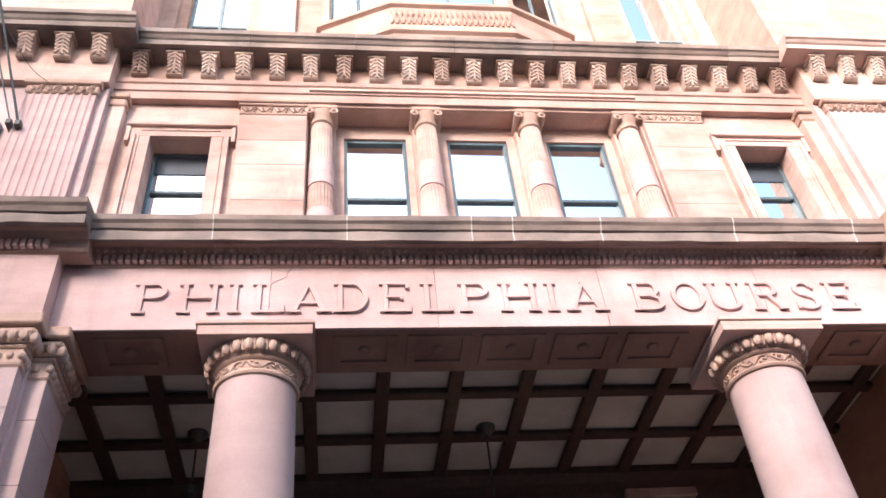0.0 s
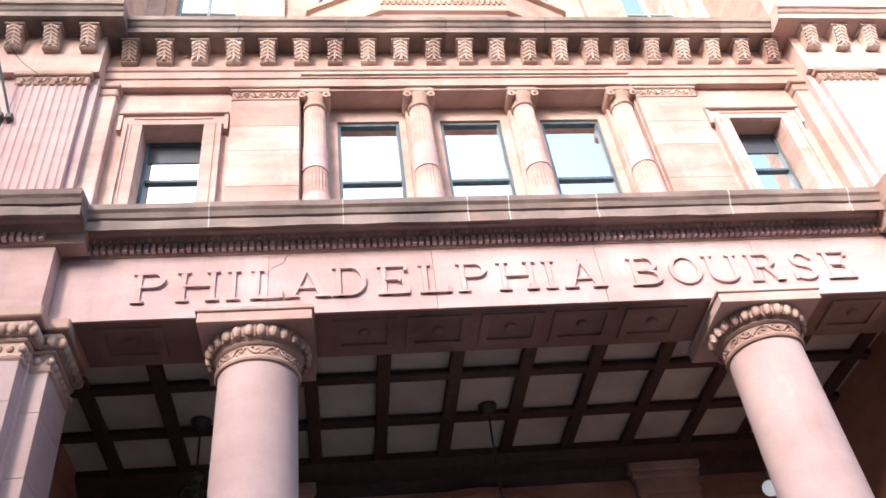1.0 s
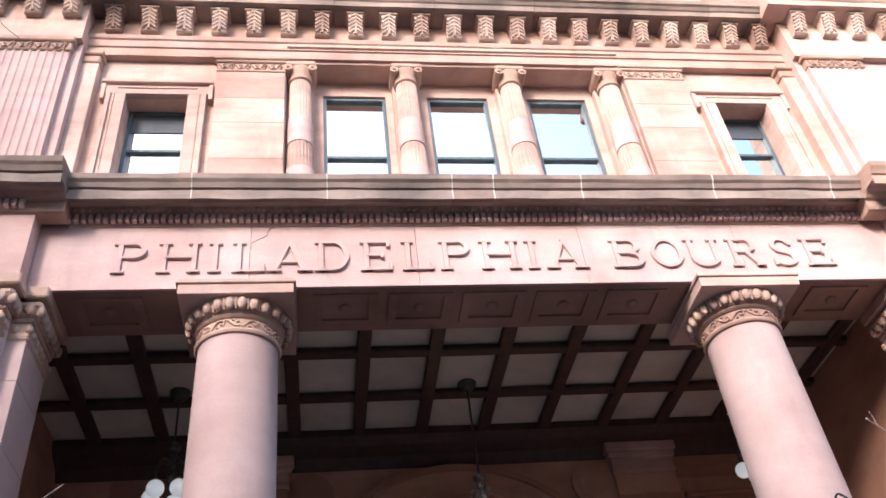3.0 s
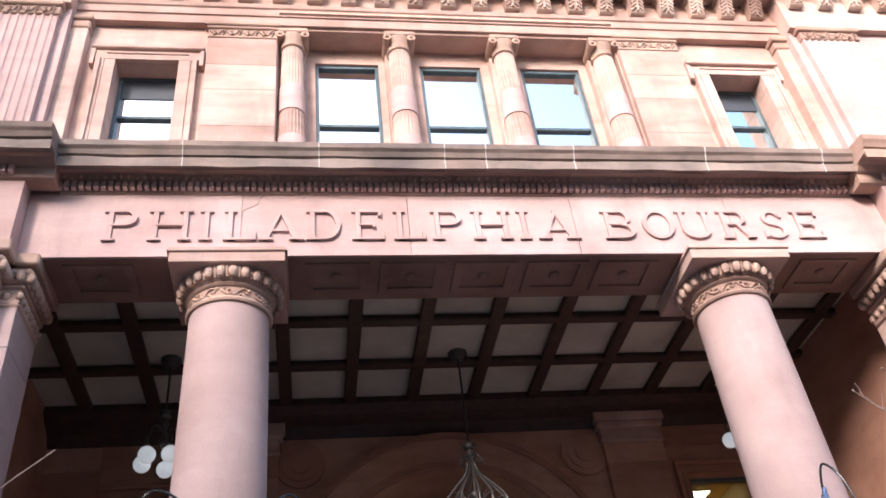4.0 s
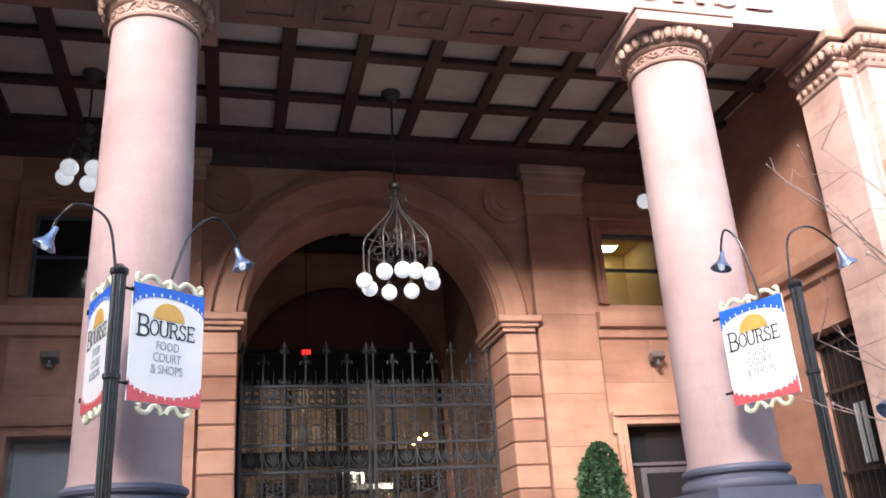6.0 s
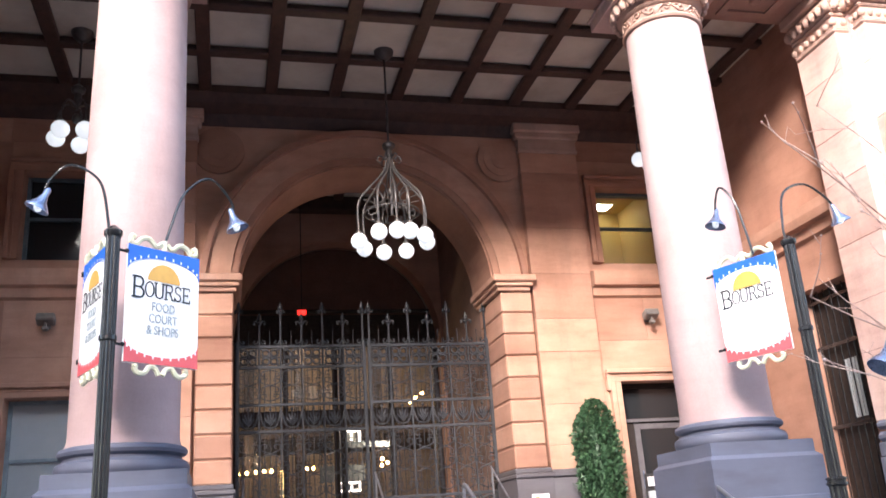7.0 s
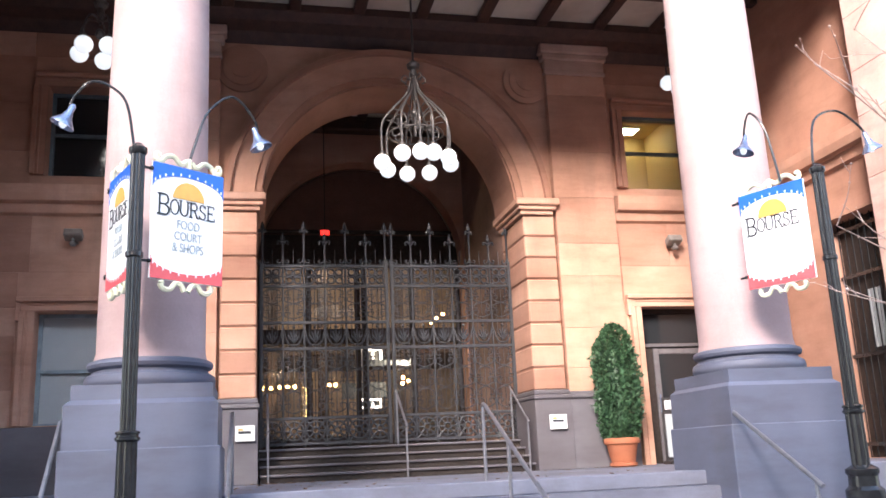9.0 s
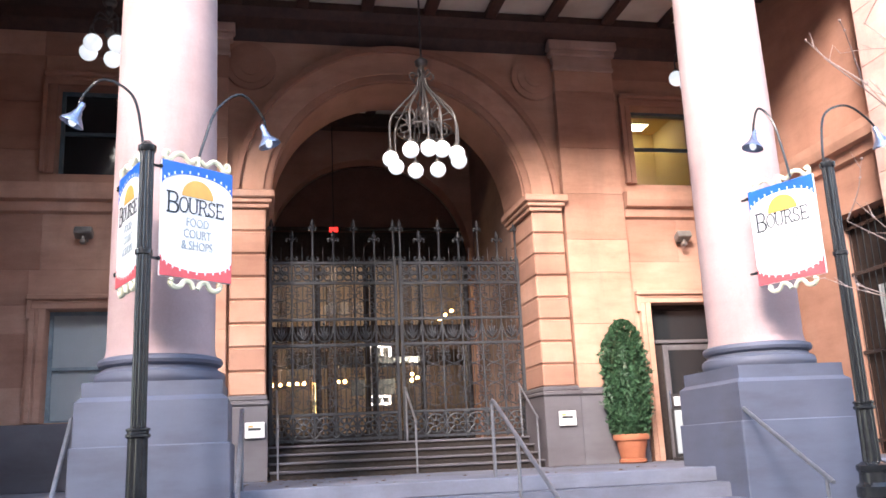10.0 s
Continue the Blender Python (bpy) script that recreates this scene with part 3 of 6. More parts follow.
ent2 = tagged(thing("upper_entablature", (MID, 9.7, 14.42), "sandstone entablature with a row of carved brackets", "cornice"), kind="structure")
part("architrave", sweep_x(bmesh.new(), [(10.5, 14.42), (9.78, 14.42), (9.78, 14.62), (9.75, 14.63), (9.75, 14.80), (9.72, 14.82), (9.70, 14.90), (9.74, 14.93), (9.80, 14.96), (9.80, 15.52), (10.5, 15.52)], -3.9, 9.0), SAND, ent2)
part("lintel", slab(MID - 3.05, MID + 3.05, 9.84, 10.5, 14.36, 14.43, 0.01), SAND, ent2)
part("carved_band", sweep_x(bmesh.new(), [(9.76, 14.66), (9.71, 14.68), (9.71, 14.75), (9.76, 14.77)], MID - 3.05, MID + 3.05), SAND_CARVED, ent2)
CORN2 = [(9.80, 15.45), (9.42, 15.47), (9.37, 15.47), (9.36, 15.46), (9.35, 15.58), (9.32, 15.60), (9.28, 15.66), (9.24, 15.68), (9.23, 15.78), (9.4, 15.82), (11.5, 15.95), (11.5, 15.45)]
cuts = [-3.55, -1.6, 0.35, 2.2, 4.1, 5.9, 7.6, 8.66]
for a, b in zip(cuts, cuts[1:]):
    part("cornice_stone", cornice_run(bmesh.new(), CORN2, a + 0.004, b - 0.004, 0.0, 0.008), SAND_SOOT, ent2)
# paler stone on the right end stands in for direct sun
for a, b in ((-7.5, -3.55), (8.66, 13.5)):
    part("cornice_stone", cornice_run(bmesh.new(), CORN2, a, b, -0.33, 0.008), SAND_SOOT if a < 0 else SAND, ent2)
    part("end_block", slab(*((a, -3.9) if a < 0 else (9.0, b)), 9.45, 10.4, 14.42, 15.5), SAND, ent2)


def bracket_bm():
    """A scrolled bracket with an acanthus leaf on its face."""
    bm = bmesh.new()
    prof = [(9.83, 14.98), (9.72, 14.97), (9.64, 15.02), (9.62, 15.10), (9.60, 15.2), (9.54, 15.30), (9.50, 15.36), (9.50, 15.40), (9.83, 15.40)]
    sweep_x(bm, prof, -0.13, 0.13)
    box(bm, -0.17, 0.17, 9.46, 9.83, 15.40, 15.455, 0.01)
    for i in range(5):
        z = 15.11 + 0.068 * i
        y = 9.622 - 0.03 * i
        for s in (-1, 1):
            tube(bm, [(0, y - 0.012, z), (s * 0.06, y - 0.010, z - 0.03), (s * 0.118, y + 0.012, z - 0.085)], 0.034, 6, 0.7)
    tube(bm, [(0, 9.63, 15.0), (0, 9.585, 15.15), (0, 9.53, 15.3), (0, 9.49, 15.37)], 0.028, 6)
    tube(bm, [(-0.14, 9.70, 15.02), (0.14, 9.70, 15.02)], 0.055, 8)
    return bm


BRK = mesh_of("bracket", bracket_bm(), BRACKET_STONE)
for k in range(-10, 11):
    d = new("bracket", BRK)
    d.parent = ent2
    d.location = Vector((MID + 0.607 * k, 0, 0)) - spot(ent2)
for xs in ([-4.15 - 0.62 * k for k in range(5)], [9.30 + 0.62 * k for k in range(6)]):
    for x in xs:
        d = new("bracket", BRK)
        d.parent = ent2
        d.location = Vector((x, -0.33, 0)) - spot(ent2)

sash_window("window_11", -6.7, -5.38, 9.52, 10.9, 13.3, GLASS_SKY, FRAME, rail=0.5, label="sash window on the end bay")

# corner pilasters, and the projecting end bays
for s in (-1, 1):
    a, b = sorted((MID + s * 6.18, MID + s * 6.46))
    pil = tagged(thing("corner_pilaster", ((a + b) / 2, 9.9, 10.6), "slim sandstone corner pilaster", "pilaster", "corner pilasters"), kind="structure")
    part("shaft", slab(a, b, 9.72, 9.93, 10.6, 14.1, 0.01), SAND, pil)
    bm = bmesh.new()
    box(bm, a - 0.02, b + 0.02, 9.70, 9.93, 14.1, 14.30, 0.03), box(bm, a - 0.05, b + 0.05, 9.66, 9.93, 14.30, 14.42, 0.02)
    part("capital", bm, SAND_CARVED, pil)
    x0, x1 = (-7.5, -3.9) if s < 0 else (9.0, 13.5)
    structure("wall_end_bay_%d" % (1 if s < 0 else 2), slab(x0, x1, 9.58, 10.5, 0, 14.42), SAND_PINK, "projecting end bay of pink sandstone")
    p0, p1 = sorted((MID + s * 6.60, MID + s * 7.75))
    fl = tagged(thing("fluted_pilaster", ((p0 + p1) / 2, 9.5, 10.6), "fluted sandstone pilaster on the end bay", "pilaster", "fluted pilasters"), kind="structure")
    bm = bmesh.new()
    prof = []
    nfl = 9
    w = (p1 - p0) / nfl
    for i in range(nfl):
        x = p0 + i * w
        prof += [(x, 0), (x + w * 0.22, 0)] + [(x + w * (0.22 + 0.39 + 0.39 * math.cos(math.pi * (1 - j / 4))), 0.026 * math.sin(math.pi * j / 4)) for j in range(1, 4)]
    prof += [(p1, 0), (p1, 0.12), (p0, 0.12)]
    lo = [bm.verts.new((x, 9.47 + y, 10.6)) for x, y in prof]
    hi = [bm.verts.new((x, 9.47 + y, 14.1)) for x, y in prof]
    for i in range(len(prof)):
        j = (i + 1) % len(prof)
        bm.faces.new((lo[i], lo[j], hi[j], hi[i]))
    bmesh.ops.recalc_face_normals(bm, faces=bm.faces)
    part("shaft", bm, SAND_PINK, fl)
    bm = bmesh.new()
    box(bm, p0 - 0.02, p1 + 0.02, 9.45, 9.6, 14.1, 14.3, 0.02), box(bm, p0 - 0.06, p1 + 0.06, 9.40, 9.6, 14.3, 14.42, 0.02)
    relief(bm, p0 + 0.03, p1 - 0.03, 9.45, 14.2, 8)
    part("capital", bm, SAND_CARVED, fl, smooth=True)

# the end bays rise on, and the rest of the block closes behind
for i, (x0, x1) in enumerate(((-7.5, -3.95), (9.05, 13.5))):
    structure("wall_end_upper_%d" % (i + 1), slab(x0, x1, 9.62, 12.0, 15.62, 25), SAND, "upper part of the projecting end bay")
structure("wall_flank_1", slab(-7.9, -7.5, 9.6, 30.4, 0, 25), SAND, "plain flank wall of the building")
structure("wall_flank_2", slab(13.5, 13.9, 9.6, 30.4, 0, 25), SAND, "plain flank wall of the building")
structure("wall_rear", slab(-7.5, 13.5, 30.05, 30.4, 0, 25), SAND, "plain rear wall of the building")
structure("roof", slab(-7.9, 13.9, 9.62, 30.4, 25.02, 25.4), SAND_SOOT, "flat roof of the building", "roof")

# ---- top floor, set back ----
TOPW = [(MID + s * 5.25 - 0.68, MID + s * 5.25 + 0.68, 18.4, 22.5) for s in (-1, 1)]
tw = bmesh.new()
pierced(tw, -3.95, 9.05, 15.6, 25, 11.4, 12.0, TOPW)
top = structure("wall_top", tw, SAND, "set-back sandstone wall of the floor above")
for i, h in enumerate(TOPW):
    sash_window("window_%d" % (9 + i), h[0], h[1], 11.62, h[2], h[3], GLASS_SKY, FRAME_PALE, rail=0.28, mullion=True, label="wide upper window with a central mullion")
for s in (-1, 1):
    part("strip", slab(*sorted((MID + s * 3.5, MID + s * 4.35)), 11.25, 11.41, 15.9, 24.9, 0.01), SAND, top)
    part("strip", slab(*sorted((MID + s * 6.15, MID + s * 6.9)), 11.25, 11.41, 15.9, 24.9, 0.01), SAND, top)


def bay_ring(k, z):
    pts = [(MID - 2.95 - k, 11.42), (MID - 2.9 - k, 11.3 - k), (MID - 1.35 - 0.4 * k, 10.62 - k), (MID + 1.35 + 0.4 * k, 10.62 - k), (MID + 2.9 + k, 11.3 - k), (MID + 2.95 + k, 11.42)]
    return [(x, y, z) for x, y in pts]


bm = bmesh.new()
rings = [[bm.verts.new(p) for p in bay_ring(k, z)] for k, z in ((-0.15, 17.6), (0.0, 18.0), (0.08, 18.05), (0.08, 18.15), (0.02, 18.2), (0.02, 19.0), (0.10, 19.05), (0.10, 19.16), (0.0, 19.2))]
for a, b in zip(rings, rings[1:]):
    for i in range(5):
        bm.faces.new((a[i], a[i + 1], b[i + 1], b[i]))
bm.faces.new(rings[-1])
bay = part("bay_base", bm, SAND, top, "carved base of a bay window")
bm = bmesh.new()
for i in range(22):
    x = MID - 1.3 + 2.6 * i / 21
    tube(bm, [(x - 0.06, 10.60, 18.35), (x, 10.58, 18.6), (x + 0.06, 10.60, 18.85)], 0.035, 6)
    tube(bm, [(x + 0.06, 10.60, 18.35), (x, 10.58, 18.6), (x - 0.06, 10.60, 18.85)], 0.035, 6)
part("carved_panel", bm, SAND_CARVED, top)
ring = [Vector(p) for p in bay_ring(0.0, 19.2)]
for i in range(5):
    a, b = ring[i], ring[i + 1]
    d = (b - a).normalized()
    nrm = Vector((d.y, -d.x, 0))
    if i in (1, 2, 3):
        for u0, u1 in ((0.0, 0.10), (0.90, 1.0)):
            p, q = a.lerp(b, u0), a.lerp(b, u1)
            bm = bmesh.new()
            vs = [bm.verts.new(v) for v in (p, q, q - nrm * 0.2, p - nrm * 0.2)]
            vt = [bm.verts.new(v.co + Vector((0, 0, 3))) for v in vs]
            for j in range(4):
                bm.faces.new((vs[j], vs[(j + 1) % 4], vt[(j + 1) % 4], vt[j]))
            bmesh.ops.recalc_face_normals(bm, faces=bm.faces)
            part("mullion", bm, SAND, top)
        p, q = a.lerp(b, 0.1) - nrm * 0.14, a.lerp(b, 0.9) - nrm * 0.14
        bm = bmesh.new()
        bm.faces.new([bm.verts.new(v) for v in (p, q, q + Vector((0, 0, 3)), p + Vector((0, 0, 3)))])
        part("pane", bm, GLASS_SKY, top)
        bm = bmesh.new()
        for u in (0.1, 0.5, 0.9):
            c = a.lerp(b, u) - nrm * 0.12
            tube(bm, [c, c + Vector((0, 0, 3))], 0.035, 4)
        tube(bm, [p + nrm * 0.02 + Vector((0, 0, 0.04)), q + nrm * 0.02 + Vector((0, 0, 0.04))], 0.05, 4)
        part("window_frame", bm, FRAME, top)

# ---- columns ----
def column(cx):
    cy = 10.13
    col = thing("column", (cx, cy, 0.14), "round pink sandstone column on a grey painted pedestal", "column", "portico columns")
    bm = bmesh.new()
    box(bm, cx - 0.775, cx + 0.775, cy - 0.775, cy + 0.775, 0.0, 1.82, 0.012)
    box(bm, cx - 0.80, cx + 0.80, cy - 0.80, cy + 0.80, 0.0, 0.45, 0.02)
    part("pedestal", bm, GREY, col, "bluish grey painted stone pedestal")
    bm = slab(cx - 0.745, cx + 0.745, cy - 0.745, cy + 0.745, 1.82, 2.26)
    part("pedestal", bm, GREY, col, "bluish grey painted stone pedestal")
    bm = bmesh.new()
    lo = [bm.verts.new((cx + sx * 0.745, cy + sy * 0.745, 2.26)) for sx, sy in ((-1, -1), (1, -1), (1, 1), (-1, 1))]
    hi = [bm.verts.new((cx + sx * 0.69, cy + sy * 0.69, 2.31)) for sx, sy in ((-1, -1), (1, -1), (1, 1), (-1, 1))]
    tp = [bm.verts.new((cx + sx * 0.69, cy + sy * 0.69, 2.46)) for sx, sy in ((-1, -1), (1, -1), (1, 1), (-1, 1))]
    for a, b in ((lo, hi), (hi, tp)):
        for i in range(4):
            bm.faces.new((a[i], a[(i + 1) % 4], b[(i + 1) % 4], b[i]))
    bm.faces.new(tp)
    part("plinth", bm, GREY, col, "grey painted square plinth")
    prof = [(0.66, 2.46), (0.685, 2.49), (0.69, 2.53), (0.68, 2.575), (0.645, 2.60), (0.62, 2.61), (0.60, 2.64), (0.615, 2.655), (0.65, 2.665), (0.665, 2.70), (0.65, 2.735), (0.615, 2.75), (0.58, 2.76)]
    part("base", turned(bmesh.new(), prof, cx, cy, 56), GREY, col, "grey painted moulded base", True)
    prof = [(0.60, 2.755), (0.585, 2.80)]
    for i in range(13):
        u = i / 12
        prof.append((0.575 - 0.045 * u ** 1.6, 2.85 + (8.40 - 2.85) * u))
    part("shaft", turned(bmesh.new(), prof, cx, cy, 64), SHAFT, col, "", True)
    prof = [(0.53, 8.39), (0.565, 8.40), (0.58, 8.43), (0.565, 8.46), (0.54, 8.47), (0.54, 8.62), (0.57, 8.63), (0.595, 8.66), (0.575, 8.68), (0.60, 8.70), (0.665, 8.78), (0.70, 8.885)]
    cap = part("capital", turned(bmesh.new(), prof, cx, cy, 64), SAND_CARVED, col, "", True)
    bm = bmesh.new()
    for i in range(26):
        a = 2 * math.pi * i / 26
        c = (cx + 0.665 * math.cos(a), cy + 0.665 * math.sin(a), 8.785)
        ball(bm, c, 0.064, 10, 1.5)
        a += math.pi / 26
        tube(bm, [(cx + 0.69 * math.cos(a), cy + 0.69 * math.sin(a), 8.87), (cx + 0.64 * math.cos(a), cy + 0.64 * math.sin(a), 8.71)], 0.017, 5)
    part("egg_moulding", bm, SAND_CARVED, cap, "carved egg-and-dart moulding", True)
    bm = bmesh.new()
    for i in range(16):
        a = 2 * math.pi * i / 16
        o = 1 if i % 2 else -1
        p = lambda da, dr, z: (cx + (0.542 + dr) * math.cos(a + da), cy + (0.542 + dr) * math.sin(a + da), z)
        tube(bm, smooth_path([p(-0.19, 0, 8.545 - o * 0.045), p(-0.08, 0.014, 8.545 + o * 0.02), p(0.03, 0.014, 8.545 + o * 0.052), p(0.12, 0.012, 8.545 + o * 0.02), p(0.09, 0.012, 8.545 - o * 0.025), p(0.02, 0.012, 8.545 - o * 0.005)], 3), 0.014, 5)
        ball(bm, p(0.16, 0.004, 8.545 + o * 0.045), 0.022, 6, 1.3)
        ball(bm, p(-0.06, 0.004, 8.545 - o * 0.045), 0.022, 6, 0.8)
    part("leaf_band", bm, SAND_CARVED, cap, "carved leaf band", True)
    bm = bmesh.new()
    box(bm, cx - 0.755, cx + 0.755, cy - 0.755, cy + 0.755, 8.875, 9.035, 0.008)
    box(bm, cx - 0.785, cx + 0.785, cy - 0.785, cy + 0.785, 9.035, 9.075, 0.01)
    box(bm, cx - 0.76, cx + 0.76, cy - 0.76, cy + 0.76, 9.075, 9.115)
    part("abacus", bm, SAND, col, "square moulded abacus")
    return col


for cx in (-1.07, 6.18):
    column(cx)


def end_pier(s):
    pier = tagged(thing("pier", (-4.6 if s < 0 else 9.7, 10.0, 0.14), "stepped sandstone pier with a carved capital", "pier", "end piers"), kind="structure")
    for inner, yf, yb in ((3.66, 9.67, 10.60), (3.93, 9.37, 9.668)):
        a, b = (-5.6, -inner) if s < 0 else (2 * MID + inner, 10.7)
        bm = bmesh.new()
        for e, z0, z1, bv in ((0.10, 0, 1.82, 0.012), (0.07, 1.82, 2.26, 0.012), (0.05, 2.26, 2.46, 0.02), (0.06, 2.46, 2.60, 0.05), (0.04, 2.63, 2.75, 0.04)):
            box(bm, a - e, b + e, yf - e, yb, z0, z1, bv)
        part("base", bm, GREY, pier, "grey painted moulded base")
        z = 2.75
        # right pier gets the lighter stone, its sunlit look put into the colour
        for h in (0.95, 0.72, 0.85, 0.95, 0.70, 0.88, 0.60):
            part("block", slab(a, b, yf, yb, z + 0.002, z + h - 0.002, 0.006), SHAFT if s < 0 else SAND, pier)
            z += h
        bm = bmesh.new()
        for e, z0, z1, bv in ((0.03, 8.38, 8.45, 0.03), (0.01, 8.45, 8.66, 0.0), (0.05, 8.66, 8.72, 0.02), (0.09, 8.72, 8.78, 0.02), (0.14, 8.80, 8.94, 0.05), (0.20, 8.94, 9.115, 0.02)):
            box(bm, a - e, b + e, yf - e, yb, z0, z1, bv)
        x = b if s < 0 else a
        o = 1 if s < 0 else -1
        n = max(3, int((yb - yf) / 0.14))
        for i in range(n + 1):
            y = yf + (yb - yf) * i / n
            ball(bm, (x + o * 0.11, y - 0.05, 8.80), 0.066, 8, 1.35)
            ball(bm, (x + o * 0.01, y, 8.555), 0.05, 8, 1.2)
        for i in range(13):
            xx = a + (b - a) * i / 12
            ball(bm, (xx, yf - 0.11, 8.80), 0.066, 8, 1.35)
            ball(bm, (xx, yf - 0.01, 8.555), 0.05, 8, 1.2)
        part("capital", bm, SAND_CARVED, pier, "", True)


end_pier(-1), end_pier(1)


# ---- small fluted columns of the floor above ----
def small_column(cx):
    cy = 10.02
    c = thing("small_column", (cx, cy, 10.8), "slim sandstone column with banded fluted shaft", "column", "upper columns")
    part("base", turned(bmesh.new(), [(0.30, 10.8), (0.30, 10.95), (0.27, 11.0), (0.26, 11.05), (0.235, 11.1)], cx, cy, 28), SAND, c, "", True)
    for i, (z0, z1) in enumerate(((11.1, 11.75), (11.75, 12.35), (12.35, 12.95), (12.95, 13.95))):
        r0, r1 = 0.235 - 0.012 * i, 0.235 - 0.012 * (i + 1)
        if i % 2 == 1:
            part("drum", turned(bmesh.new(), [(r0, z0), (r1, z1)], cx, cy, 96, 24, 0.014), SAND, c)
        else:
            part("drum", turned(bmesh.new(), [(r0 + 0.012, z0), (r1 + 0.012, z1)], cx, cy, 40), SAND_PINK, c, "", True)
    bm = turned(bmesh.new(), [(0.19, 13.94), (0.215, 13.96), (0.215, 14.0), (0.195, 14.02), (0.20, 14.12), (0.25, 14.22), (0.25, 14.25)], cx, cy, 28)
    for sx in (-1, 1):
        tube(bm, [(cx + sx * 0.215, cy - 0.24, 14.19), (cx + sx * 0.215, cy + 0.2, 14.19)], 0.075, 12)
        ball(bm, (cx + sx * 0.215, cy - 0.245, 14.19), 0.035, 8)
    box(bm, cx - 0.27, cx + 0.27, cy - 0.25, cy + 0.25, 14.25, 14.36, 0.02)
    part("capital", bm, SAND_CARVED, c, "", True)


for o in (-2.82, -0.953, 0.953, 2.82):
    small_column(MID + o)
    part("jamb", slab(MID + o - 0.24, MID + o + 0.24, 10.12, 10.29, 10.7, 14.37, 0.01), SAND, upper)


# ---- raised letters ----
def letter(ch, x, z, h, y, weight=1.0):
    """A slab-serif capital of strokes, about 5 cm proud of the stone."""
    bm = bmesh.new()
    w, t, sf = 0.40 * h / 0.54, weight * 0.085 * h / 0.54, weight * 0.05 * h / 0.54
    D = 0.042

    def bar(x0, x1, z0, z1):
        nonlocal D
        D += 0.0021
        box(bm, x + x0, x + x1, y - D, y, z + z0, z + z1, 0.005 if h > 0.3 else 0)

    def slant(xa, za, xb, zb, wd):
        nonlocal D
        D += 0.0021
        sweep_y(bm, [(x + xa - wd / 2, z + za), (x + xa + wd / 2, z + za), (x + xb + wd / 2, z + zb), (x + xb - wd / 2, z + zb)], y - D, y)

    def bow(cx, cz, rx, rz, a0, a1, tx, tz, n=14):
        nonlocal D
        D += 0.0021
        o = [(x + cx + rx * math.cos(radians(a0 + (a1 - a0) * i / n)), z + cz + rz * math.sin(radians(a0 + (a1 - a0) * i / n))) for i in range(n + 1)]
        q = [(x + cx + (rx - tx) * math.cos(radians(a1 + (a0 - a1) * i / n)), z + cz + (rz - tz) * math.sin(radians(a1 + (a0 - a1) * i / n))) for i in range(n + 1)]
        sweep_y(bm, o + q, y - D, y)

    def stem(cx, top=True, foot=True):
        bar(cx - t / 2, cx + t / 2, 0, h)
        if foot:
            bar(cx - t * 1.25, cx + t * 1.25, 0, sf)
        if top:
            bar(cx - t * 1.25, cx + t * 1.25, h - sf, h)

    if ch == "I":
        stem(0)
    elif ch == "H":
        stem(-w / 2), stem(w / 2), bar(-w / 2, w / 2, h * 0.5 - sf / 2, h * 0.5 + sf / 2)
    elif ch in "LE":
        stem(-w * 0.32), bar(-w * 0.32, w * 0.55, 0, sf * 1.1), bar(w * 0.46, w * 0.58, 0, h * 0.24)
        if ch == "E":
            bar(-w * 0.32, w * 0.5, h - sf * 1.1, h), bar(w * 0.40, w * 0.52, h * 0.78, h), bar(-w * 0.32, w * 0.24, h * 0.5 - sf / 2, h * 0.5 + sf / 2), bar(w * 0.18, w * 0.27, h * 0.4, h * 0.6)
    elif ch in "PRB":
        stem(-w * 0.36)
        bar(-w * 0.36, w * 0.12, h - sf * 1.1, h), bar(-w * 0.36, w * 0.12, h * 0.47, h * 0.47 + sf)
        bow(w * 0.10, h * 0.735, w * 0.42, h * 0.265, -90, 90, t, sf)
        if ch == "R":
            slant(w * 0.12, h * 0.48, w * 0.52, 0.0, t * 1.1), bar(w * 0.36, w * 0.72, 0, sf)
        if ch == "B":
            bar(-w * 0.36, w * 0.14, 0, sf * 1.1), bow(w * 0.12, h * 0.26, w * 0.48, h * 0.26, -90, 90, t, sf)
    elif ch == "D":
        stem(-w * 0.42), bar(-w * 0.42, 0.0, 0, sf * 1.1), bar(-w * 0.42, 0.0, h - sf * 1.1, h), bow(0, h / 2, w * 0.56, h / 2, -90, 90, t, sf)
    elif ch == "O":
        bow(0, h / 2, w * 0.62, h / 2, 0, 180, t, sf, 20), bow(0, h / 2, w * 0.62, h / 2, 180, 360, t, sf, 20)
    elif ch == "U":
        for cx in (-w * 0.46, w * 0.46):
            bar(cx - t / 2, cx + t / 2, h * 0.3, h), bar(cx - t * 1.2, cx + t * 1.2, h - sf, h)
        bow(0, h * 0.31, w * 0.46 + t / 2, h * 0.31, 180, 360, t, sf, 18)
    elif ch == "A":
        slant(-w * 0.52, 0, 0, h, t * 0.7), slant(w * 0.52, 0, 0, h, t * 1.1)
        bar(-w * 0.3, w * 0.3, h * 0.28, h * 0.28 + sf), bar(-w * 0.78, -w * 0.28, 0, sf), bar(w * 0.26, w * 0.8, 0, sf)
    elif ch == "S":
        bow(0, h * 0.735, w * 0.42, h * 0.265, 20, 270, t, sf, 18), bow(0, h * 0.26, w * 0.46, h * 0.26, -160, 90, t, sf, 18)
        bar(w * 0.30, w * 0.43, h * 0.74, h * 0.95), bar(-w * 0.48, -w * 0.35, h * 0.03, h * 0.26)
    return bm


